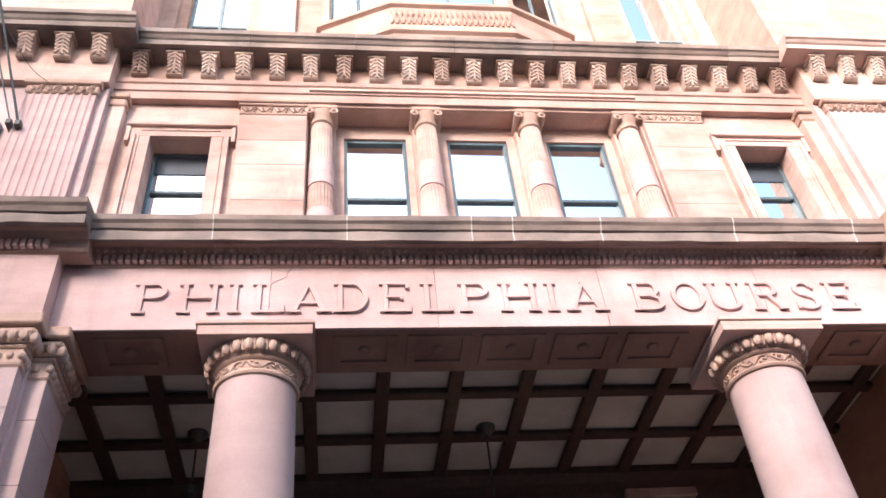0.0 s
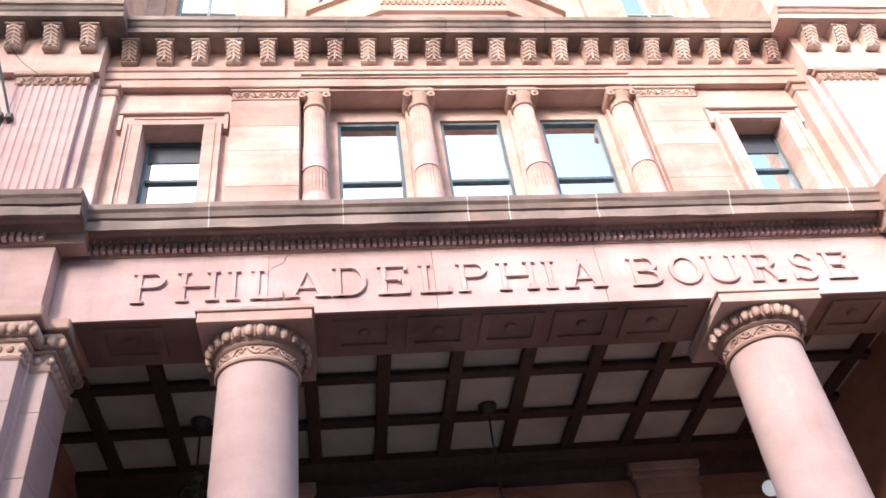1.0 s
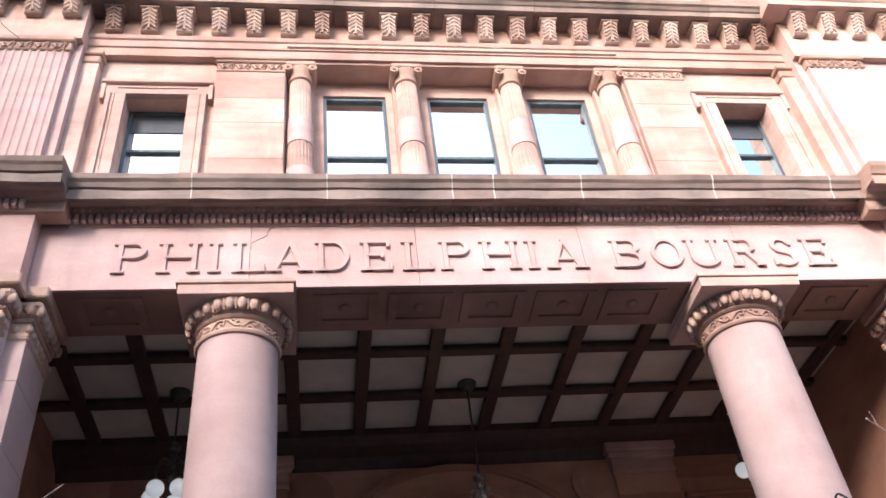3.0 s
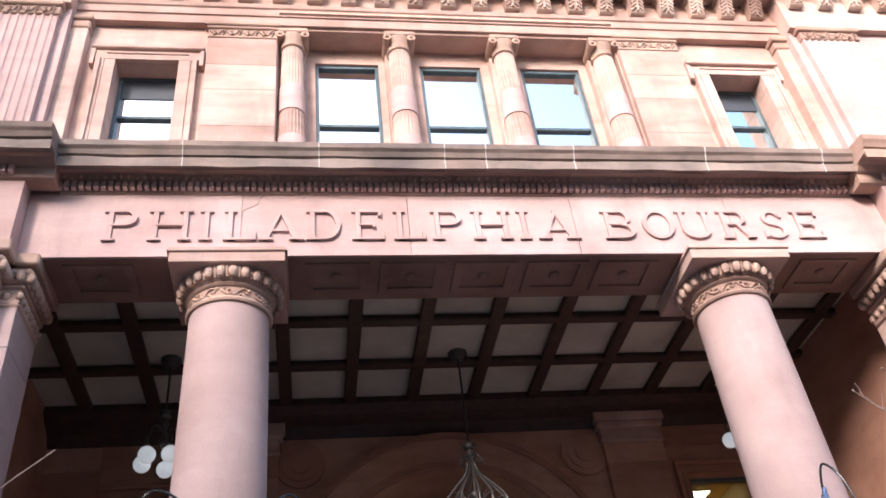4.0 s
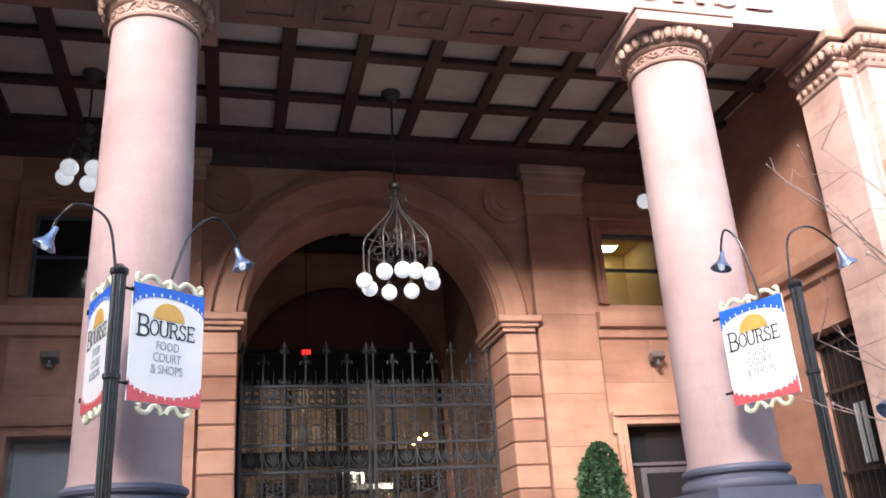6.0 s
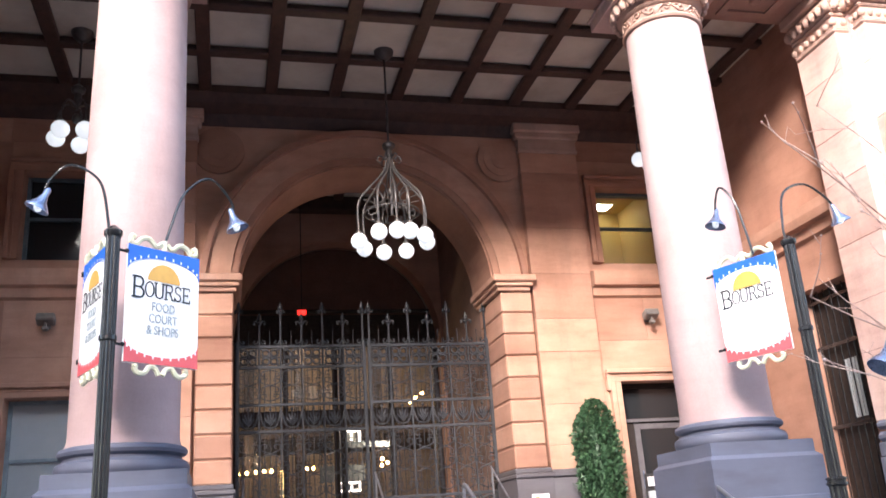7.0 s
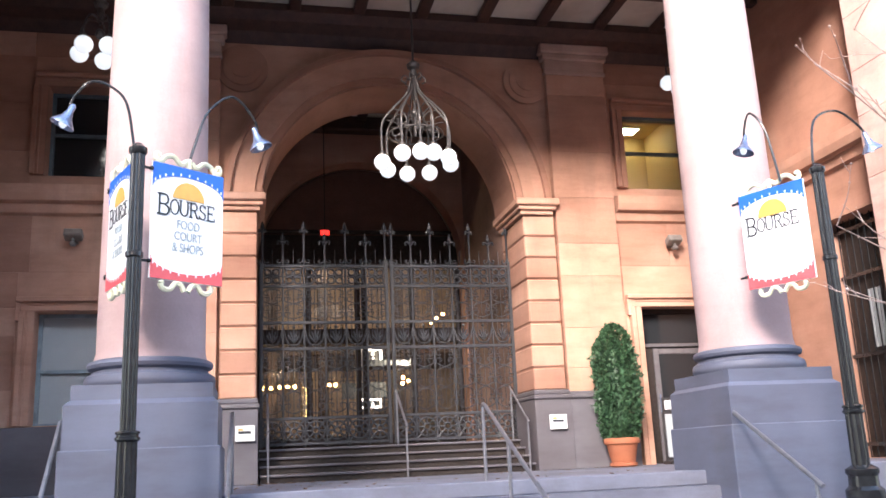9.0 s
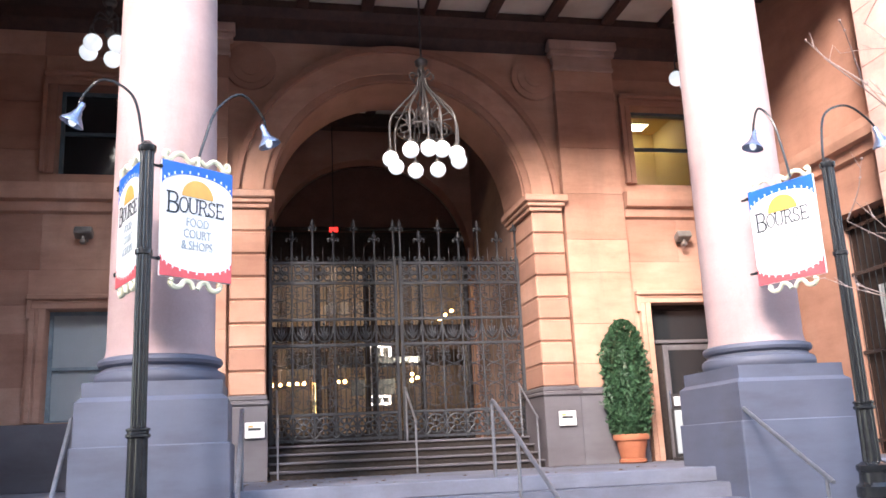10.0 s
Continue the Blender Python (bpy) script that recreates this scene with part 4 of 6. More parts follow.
NAME = [("P", -2.53), ("H", -1.88), ("I", -1.40), ("L", -0.95), ("A", -0.38), ("D", 0.22), ("E", 0.82), ("L", 1.41), ("P", 1.97), ("H", 2.62), ("I", 3.10), ("A", 3.60),
        ("B", 4.53), ("O", 5.16), ("U", 5.74), ("R", 6.37), ("S", 7.01), ("E", 7.56)]
for ch, x in NAME:
    part("letter", letter(ch, x, 9.365, 0.54, YF + 0.002, 0.84), SAND_PINK, frieze)

# ---- materials of the smaller things ----
def clear_glass(name, tint=(0.9, 0.95, 0.93), gloss=0.12):
    m = bpy.data.materials.new(name)
    m.use_nodes = True
    nt = m.node_tree
    nt.nodes.remove(nt.nodes["Principled BSDF"])
    tr, gl, mx = nt.nodes.new("ShaderNodeBsdfTransparent"), nt.nodes.new("ShaderNodeBsdfGlossy"), nt.nodes.new("ShaderNodeMixShader")
    tr.inputs[0].default_value, gl.inputs[1].default_value = (*tint, 1), 0.03
    mx.inputs[0].default_value = gloss
    nt.links.new(tr.outputs[0], mx.inputs[1]), nt.links.new(gl.outputs[0], mx.inputs[2])
    nt.links.new(mx.outputs[0], nt.nodes["Material Output"].inputs[0])
    return m


GLASS = clear_glass("clear_glass")
GLASS_HALL = clear_glass("smoky_glass", (0.80, 0.75, 0.68), 0.09)
YELLOW_WALL = painted("yellow_room_paint", (0.62, 0.43, 0.16), 0.7, wear=0.08, scale=1.5)
HALL_WALL = painted("hall_plaster", (0.42, 0.34, 0.26), 0.8, wear=0.3, scale=0.8)
# HALL_DARK is the dark timber, and also stands in for shade in unlit places
HALL_DARK = painted("dark_timber_and_unlit_rooms", (0.022, 0.014, 0.010), 0.75, wear=0.3, scale=2)
# dark brown of the dim space above the screen, put into the colour
TYMPANUM = painted("shaded_arch_head", (0.13, 0.06, 0.04), 0.7, wear=0.3, scale=2)
TUBE_LIGHT = glowing("fluorescent_panel", (1.0, 0.92, 0.74), 3.2)
BULB = glowing("warm_bulb", (1.0, 0.50, 0.13), 14.0)
MENU = glowing("lit_menu_panel", (0.95, 0.95, 1.0), 1.3)
CASE_GLOW = glowing("warm_lit_case", (1.0, 0.72, 0.30), 1.6)
STEEL_BLUE = painted("dull_blue_grey_board", (0.16, 0.20, 0.25), 0.5, wear=0.15)
RED_SIGN = glowing("red_exit_sign", (1.0, 0.02, 0.015), 0.45, (0.4, 0.01, 0.01))
WHITE_PAPER = painted("white_board", (0.78, 0.78, 0.76), 0.5, wear=0.05)
BANNER_WHITE = painted("white_enamel_board", (0.80, 0.80, 0.79), 0.4, wear=0.04, scale=3)
BANNER_BLUE = painted("royal_blue_enamel", (0.012, 0.12, 0.58), 0.4, wear=0.1, scale=3)
BANNER_RED = painted("faded_coral_red_enamel", (0.66, 0.10, 0.11), 0.45, wear=0.12, scale=3)
BANNER_GOLD = painted("golden_yellow_enamel", (0.62, 0.36, 0.08), 0.45, wear=0.15, scale=5)
BANNER_INK = painted("black_lettering", (0.02, 0.025, 0.03), 0.5, wear=0.2)
BANNER_TEAL = painted("grey_teal_lettering", (0.34, 0.40, 0.42), 0.5, wear=0.2)
CREAM = painted("cream_painted_scroll", (0.72, 0.71, 0.52), 0.5, wear=0.15)
GATE_IRON = painted("grey_weathered_iron", (0.034, 0.035, 0.040), 0.55, 0.0, wear=0.4, scale=14)
DRY_LEAF = painted("dry_brown_leaf", (0.16, 0.09, 0.045), 0.7, wear=0.4, scale=9)
TERRACOTTA = stone("terracotta", (0.40, 0.135, 0.065), (0.33, 0.10, 0.05), (0.47, 0.19, 0.10), stain=0.2)
SOIL = stone("potting_soil", (0.05, 0.035, 0.025), (0.035, 0.025, 0.02), (0.07, 0.05, 0.04))
BARK = stone("pale_bare_twigs", (0.42, 0.31, 0.27), (0.30, 0.21, 0.18), (0.52, 0.40, 0.36), stain=0.2, streak=False)
LEAD = painted("grey_lamp_housing", (0.24, 0.22, 0.20), 0.5, 0.3, wear=0.25)

LEAF, _nt, _b = shader("glossy_evergreen_leaf")
_geo = _nt.nodes.new("ShaderNodeNewGeometry")
_nt.links.new(ramp(_nt, _geo.outputs["Random Per Island"], [(0.0, (0.022, 0.062, 0.028)), (0.55, (0.045, 0.105, 0.048)), (1.0, (0.085, 0.165, 0.082))]), _b.inputs["Base Color"])
_b.inputs["Roughness"].default_value = 0.42


def letters_bm(body, size, shear=0.0):
    """A mesh of words in the built-in font, centred, lying in x and z, facing -y."""
    cu = bpy.data.curves.new("words", "FONT")
    cu.body, cu.size, cu.align_x, cu.extrude, cu.shear = body, size, "CENTER", 0.002, shear
    ob = new("words", cu)
    me = bpy.data.meshes.new_from_object(ob.evaluated_get(bpy.context.evaluated_depsgraph_get()))
    bm = bmesh.new()
    bm.from_mesh(me)
    bpy.data.objects.remove(ob), bpy.data.curves.remove(cu), bpy.data.meshes.remove(me)
    for v in bm.verts:
        v.co = Vector((v.co.x, -v.co.z, v.co.y))
    return bm


# ---- behind the arch: steps, vault, glazed screen and hall ----
GATE_Y, GATE_Z = 15.9, 1.86
in_steps = tagged(thing("arch_steps", (MID, 14.9, FLOOR), "dark grey stone steps up to the gate", "stairs"), kind="structure")
for k in range(4):
    # riser coloured near-black to deepen the shade below each nosing
    st = part("riser", slab(AC - 2.33, AC + 2.33, 14.91 + 0.28 * k, 16.5, FLOOR + 0.14 * k, FLOOR + 0.14 * (k + 1) - 0.045), HALL_DARK, in_steps, "recessed riser, near-black for the shade under the tread")
    part("tread", slab(AC - 2.34, AC + 2.34, 14.86 + 0.28 * k, 16.5, FLOOR + 0.14 * (k + 1) - 0.045, FLOOR + 0.14 * (k + 1) - 0.003, 0.012), GREY_DARK, st)
structure("floor_hall", slab(-3, 8, 16.45, 30, 1.5, GATE_Z - 0.004), GREY_DARK, "dark stone floor of the hall", "floor")
SCREEN = 19.95
# side walls take the darkened stone in place of real shade
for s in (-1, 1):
    structure("wall_vestibule_%d" % (1 if s < 0 else 2), slab(*sorted((AC + s * 2.40, AC + s * 2.75)), 16.31, 19.4, 1.5, 9.4), SHADED_SAND, "sandstone side wall of the vestibule, coloured darker for shade")
bm = sweep_y(bmesh.new(), [(AC - 2.75, 1.5), (AC - R_IN, 1.5)] + arc(AC, SPRING, R_IN, 180, 0, 40) + [(AC + R_IN, 1.5), (AC + 2.75, 1.5), (AC + 2.75, 9.4), (AC - 2.75, 9.4)], 19.4, 19.9)
structure("wall_vestibule_3", bm, SAND_WARM, "sandstone wall with a second arch behind the gate")
structure("wall_vestibule_4", slab(AC - 2.75, AC + 2.75, 16.0, 16.31, 8.8, 9.4), SAND_WARM, "sandstone wall over the back of the great arch")
structure("ceiling_vestibule", slab(AC - 2.75, AC + 2.75, 16.0, 19.9, 9.402, 9.6), PLASTER, "cream plaster ceiling of the vestibule", "ceiling")
vb = tagged(thing("vestibule_beams", (AC, 17.8, 9.4), "dark brown beams under the vestibule ceiling", "beam"), kind="structure")
for k in range(-2, 3):
    part("beam", slab(AC + 1.0 * k - 0.11, AC + 1.0 * k + 0.11, 16.32, 19.39, 9.28, 9.40, 0.02), BEAM, vb)
for yb in (17.0, 18.05):
    part("cross_beam", slab(AC - 2.39, AC + 2.39, yb - 0.1, yb + 0.1, 9.285, 9.395, 0.02), BEAM, vb)
part("wall_beam", slab(AC - 2.39, AC + 2.39, 19.05, 19.39, 9.05, 9.395, 0.03), BEAM, vb)
screen = tagged(thing("glazed_screen", (AC, SCREEN, GATE_Z), "dark timber screen with glazed doors behind the gate", "screen"), kind="structure")
for x in (-2.3, -1.2, -0.08, 0.08, 1.2, 2.3):
    part("post", slab(AC + x - 0.06, AC + x + 0.06, SCREEN, SCREEN + 0.15, GATE_Z, 6.75, 0.008), HALL_DARK, screen)
for z0, z1 in ((1.87, 2.15), (4.22, 4.55), (6.0, 6.75)):
    part("rail", slab(AC - 2.34, AC + 2.34, SCREEN - 0.02, SCREEN + 0.13, z0, z1, 0.008), HALL_DARK, screen)
part("cornice", slab(AC - 2.2, AC + 2.2, SCREEN - 0.12, SCREEN - 0.02, 6.78, 6.86, 0.02), HALL_DARK, screen)
# added sheet across the inner arch; its dark colour replaces the interior shade
part("tympanum", sweep_y(bmesh.new(), [(AC - 2.34, 6.75)] + arc(AC, SPRING, R_IN, 162, 18, 32) + [(AC + 2.34, 6.75)], SCREEN + 0.05, SCREEN + 0.11), TYMPANUM, screen, "dark brown sheet standing in for the shaded arch head")
for z0, z1 in ((2.15, 4.22), (4.55, 6.0)):
    part("pane", slab(AC - 2.3, AC + 2.3, SCREEN + 0.06, SCREEN + 0.068, z0, z1), GLASS_HALL, screen)
bm = bmesh.new()
box(bm, -3, 8, 29.6, 30, 1.5, 8), box(bm, -3.3, -3, 20.1, 30, 1.5, 8), box(bm, 8, 8.3, 20.1, 30, 1.5, 8)
box(bm, -3, AC - 2.35, 20.1, 20.3, 1.5, 8), box(bm, AC + 2.35, 8, 20.1, 20.3, 1.5, 8), box(bm, AC - 2.35, AC + 2.35, 20.12, 20.3, 6.75, 8)
structure("wall_hall", bm, HALL_WALL, "dim cream walls of the hall inside")
structure("ceiling_hall", slab(-3.3, 8.3, 20.1, 30, 8, 8.2), HALL_WALL, "dim hall ceiling", "ceiling")
balcony = tagged(thing("hall_gallery", (MID, 25, 4.4), "dark gallery with columns across the hall", "gallery"), kind="structure")
part("deck", slab(-3, 8, 25, 29.6, 4.55, 5.2, 0.02), HALL_DARK, balcony)
for x in (-1.5, 0.6, 2.0, 4.2, 6.1):
    part("post", slab(x - 0.14, x + 0.14, 24.95, 25.25, GATE_Z, 7.9, 0.02), HALL_DARK, balcony)
for x, z, w, h in ((3.18, 4.40, 0.72, 0.46), (3.16, 3.10, 0.66, 0.26)):
    b = thing("lit_menu_board", (x, 24.0, z), "white lit menu board inside the hall", "board", "hall boards")
    part("panel", slab(x - w / 2, x + w / 2, 24.0, 24.06, z - h / 2, z + h / 2, 0.005), MENU, b, "glowing white panel")
    for i in range(3):
        part("picture", slab(x + w * (0.3 * i - 0.42), x + w * (0.3 * i - 0.20), 23.99, 24.0, z - h * 0.28, z + h * 0.28), BANNER_TEAL, b)
    for u in (-0.4, 0.4):
        part("hanger", slab(x + u * w - 0.012, x + u * w + 0.012, 24.02, 24.05, z + h / 2 - 0.01, 7.99 if z > 4 else 4.2), HALL_DARK, b)
for x, z, w, h in ((3.0, 3.45, 1.2, 0.42), (3.7, 4.18, 1.5, 0.16)):
    b = thing("hall_sign_board", (x, 23.9, z), "dull blue-grey sign board hanging in the hall", "sign", "hall signs")
    part("panel", slab(x - w / 2, x + w / 2, 23.9, 23.95, z - h / 2, z + h / 2, 0.005), STEEL_BLUE, b)
    for u in (-0.45, 0.45):
        part("hanger", slab(x + u * w - 0.01, x + u * w + 0.01, 23.91, 23.93, z + h / 2 - 0.01, 8.0), HALL_DARK, b)
glow = thing("lit_display_case", (1.5, 24.2, GATE_Z), "narrow display case with a warm lit front", "display case")
part("case", slab(1.34, 1.66, 24.23, 24.6, GATE_Z - 0.004, 3.85, 0.01), HALL_DARK, glow)
part("lit_front", slab(1.40, 1.60, 24.215, 24.228, 2.75, 3.7), CASE_GLOW, glow, "warm glowing glass front")
for x, z in [(0.31, 3.58), (0.53, 3.58), (0.75, 3.59), (0.97, 3.60), (1.15, 3.60), (1.42, 3.61), (2.07, 3.62), (2.25, 3.62), (4.08, 3.62), (4.10, 3.78), (4.25, 3.68), (4.42, 3.92), (4.95, 5.30), (5.12, 5.41), (5.30, 5.53), (-0.1, 3.57), (0.1, 3.58)]:
    y = 24.0
    pend = thing("pendant_bulb", (x, y, z), "small warm glowing bulb on a cord in the hall", "lamp", "hall bulbs")
    part("bulb", ball(bmesh.new(), (x, y, z), 0.05, 10), BULB, pend, "glowing bulb")
    part("cord", tube(bmesh.new(), [(x, y, z + 0.04), (x, y, 8.0)], 0.006, 5), IRON, pend)
for x, y, z, e in ((0.7, 23.6, 3.9, 30), (4.2, 23.5, 4.0, 34), (2.6, 24.2, 6.9, 75)):
    lamp = new("hall_light", bpy.data.lights.new("hall_light", "POINT"))
    lamp.data.energy, lamp.data.color, lamp.data.shadow_soft_size = e, (1.0, 0.86, 0.68), 0.15
    lamp.location = (x, y, z)
ex = thing("exit_sign", (1.51, 18.0, 6.3), "small red glowing exit sign", "sign")
part("case", slab(1.40, 1.62, 18.0, 18.06, 6.24, 6.38, 0.005), HALL_DARK, ex)
part("face", slab(1.42, 1.60, 17.993, 18.0, 6.26, 6.36), RED_SIGN, ex, "red lit face")
part("stem", slab(1.50, 1.52, 18.02, 18.04, 6.38, 9.29), HALL_DARK, ex)

# the lit room behind the high window, and dark rooms behind the others
bm = bmesh.new()
a, b = SIDE[1][0] - 0.3, SIDE[1][1] + 0.3
box(bm, a, b, 17.6, 17.8, 6.2, 8.6), box(bm, a - 0.2, a, 15.61, 17.8, 6.2, 8.6), box(bm, b, b + 0.2, 15.61, 17.8, 6.2, 8.6), box(bm, a, b, 15.61, 17.6, 6.1, 6.2), box(bm, a, b, 15.61, 17.6, 8.5, 8.6)
structure("wall_lit_room", bm, YELLOW_WALL, "yellow painted walls of the lit room")
pan = thing("ceiling_light", (MID + BAY + 0.37, 17.1, 8.47), "white fluorescent ceiling light in the room", "light")
part("diffuser", slab(MID + BAY + 0.15, MID + BAY + 0.6, 16.95, 17.3, 8.465, 8.495), TUBE_LIGHT, pan, "glowing diffuser")
part("frame", slab(MID + BAY + 0.12, MID + BAY + 0.63, 16.92, 17.33, 8.48, 8.5), WHITE_PAPER, pan)
for ob in list(bpy.data.objects):
    if ob.name.startswith("pane") and ob.parent and ob.parent.name == "window_2":
        ob.data.materials[0] = GLASS
# near-black sheets: the darkness of the unlit rooms is put into their colour
structure("wall_dark_rooms", box(box(slab(-4.8, -0.9, 16.4, 16.6, 1.3, 9.3), MID + BAY - 1.3, 9.5, 16.4, 16.6, 1.3, 6.0), -4.8, -4.6, 15.6, 16.4, 1.3, 9.3), HALL_DARK, "near-black sheets standing in for the unlit rooms behind")


# ---- wrought-iron gate ----
def gate_leaf(x0, x1):
    """Six bays of bars with a pierced band on top, cresting in the middle and a rosette band at the foot."""
    y, z0 = GATE_Y, GATE_Z + 0.02
    g = thing("gate_leaf", ((x0 + x1) / 2, y, z0), "black wrought-iron gate leaf with spearheads and rosettes", "gate", "gate leaves")
    bm = bmesh.new()
    for xx in (x0, x1):
        box(bm, xx - 0.03, xx + 0.03, y - 0.03, y + 0.03, z0, 5.20, 0.006)
    for z in (1.93, 2.37, 3.60, 4.07, 4.74, 5.12):
        box(bm, x0, x1, y - 0.024, y + 0.024, z - 0.026, z + 0.026, 0.004)
    part("frame", bm, GATE_IRON, g)
    m = 6
    w = (x1 - x0) / m
    for i in range(m + 1):
        xc = min(max(x0 + w * i, x0 + 0.012), x1 - 0.012)
        tall = i % 2 == 0
        tip = 5.93 if tall else 5.72
        part("bar", tube(bmesh.new(), [(xc, y, z0), (xc, y, tip - 0.14)], 0.020, 6), GATE_IRON, g)
        bm = turned(bmesh.new(), [(0.006, tip + 0.04), (0.034, tip - 0.05), (0.040, tip - 0.09), (0.02, tip - 0.14), (0.040, tip - 0.16), (0.02, tip - 0.20)][::-1], xc, y, 8)
        r = 0.062 if tall else 0.095
        for s in (-1, 1):
            tube(bm, smooth_path([(xc, y, tip - 0.20), (xc + s * r * 0.6, y, tip - 0.13), (xc + s * r, y, tip - 0.14), (xc + s * r * 0.95, y, tip - 0.19)], 4), 0.019, 5)
        part("spearhead", bm, GATE_IRON, g)
        bm = bmesh.new()
        for s in (-1, 1):
            tube(bm, smooth_path([(xc, y, 5.28), (xc + s * 0.03, y, 5.20), (xc + s * 0.085, y, 5.17), (xc + s * 0.10, y, 5.22), (xc + s * 0.07, y, 5.24)], 4), 0.016, 5)
        part("collar_scroll", bm, GATE_IRON, g)
    for i in range(m):
        xa = x0 + w * i
        xc = xa + w / 2
        part("thin_bar", tube(bmesh.new(), [(xc, y, 5.13), (xc, y, 5.42)], 0.009, 5), GATE_IRON, g)
        # pierced quatrefoil of the top band
        bm = bmesh.new()
        zc = 4.93
        for sx in (-1, 1):
            for sz in (-1, 1):
                tube(bm, [(xc + sx * 0.075 + 0.062 * math.cos(2 * math.pi * k / 12), y, zc + sz * 0.075 + 0.062 * math.sin(2 * math.pi * k / 12)) for k in range(13)], 0.021, 5)
                tube(bm, [(xc + sx * 0.11, y, zc + sz * 0.11), (xc + sx * 0.17, y, zc + sz * 0.17)], 0.020, 5)
        tube(bm, [(xc - 0.17, y, zc), (xc + 0.17, y, zc)], 0.014, 5)
        ball(bm, (xc, y - 0.01, zc), 0.032, 8)
        part("quatrefoil", bm, GATE_IRON, g)
        # three thin bars to a bay, with small scrolls between them
        for u in (0.25, 0.5, 0.75):
            part("thin_bar", tube(bmesh.new(), [(xa + w * u, y, 2.37), (xa + w * u, y, 4.74)], 0.0075, 5), GATE_IRON, g)
        for za, zb in ((4.14, 4.42), (4.42, 4.70), (2.45, 2.85), (2.85, 3.22), (3.22, 3.58)):
            bm = bmesh.new()
            h = zb - za
            for s in (-1, 1):
                tube(bm, smooth_path([(xc, y, za), (xc + s * w * 0.40, y, za + 0.18 * h), (xc + s * w * 0.40, y, za + 0.42 * h), (xc + s * w * 0.16, y, za + 0.42 * h), (xc + s * w * 0.20, y, za + 0.25 * h)], 3), 0.011, 5)
                tube(bm, smooth_path([(xc, y, zb), (xc + s * w * 0.36, y, za + 0.85 * h), (xc + s * w * 0.38, y, za + 0.60 * h), (xc + s * w * 0.18, y, za + 0.62 * h)], 3), 0.011, 5)
            part("scroll", bm, GATE_IRON, g)
        # palmette of the cresting
        bm = bmesh.new()
        for k in range(-2, 3):
            a = math.pi / 2 + 0.52 * k
            tube(bm, [(xc, y, 3.72), (xc + 0.06 * math.cos(a), y - 0.012, 3.72 + 0.10 * math.sin(a)), (xc + 0.115 * math.cos(a), y, 3.74 + 0.20 * math.sin(a))], 0.026, 5, 0.6)
        tube(bm, smooth_path([(xc - w / 2, y, 3.97), (xc - w * 0.3, y, 3.72), (xc, y, 3.66), (xc + w * 0.3, y, 3.72), (xc + w / 2, y, 3.97)], 4), 0.018, 5)
        ball(bm, (xc, y - 0.015, 3.99), 0.03, 8)
        part("palmette", bm, GATE_IRON, g)
        # rosette of the foot band
        bm = bmesh.new()
        zc, r = 2.15, 0.165
        for k in range(8):
            a = math.pi * k / 4
            tube(bm, [(xc + 0.05 * math.cos(a), y, zc + 0.05 * math.sin(a)), (xc + r * math.cos(a), y, zc + r * math.sin(a))], 0.020, 5)
        tube(bm, [(xc + 0.06 * math.cos(math.pi * k / 8), y, zc + 0.06 * math.sin(math.pi * k / 8)) for k in range(17)], 0.022, 5)
        tube(bm, [(xc + r * math.cos(math.pi * k / 12), y, zc + r * math.sin(math.pi * k / 12)) for k in range(25)], 0.020, 5)
        for sx in (-1, 1):
            for sz in (-1, 1):
                tube(bm, [(xc + sx * 0.12, y, zc + sz * 0.13), (xc + sx * 0.18, y, zc + sz * 0.20)], 0.022, 5)
        part("rosette", bm, GATE_IRON, g)
    return g


gate_leaf(AC - 2.30, AC - 0.02)
gate_leaf(AC + 0.08, AC + 2.36)


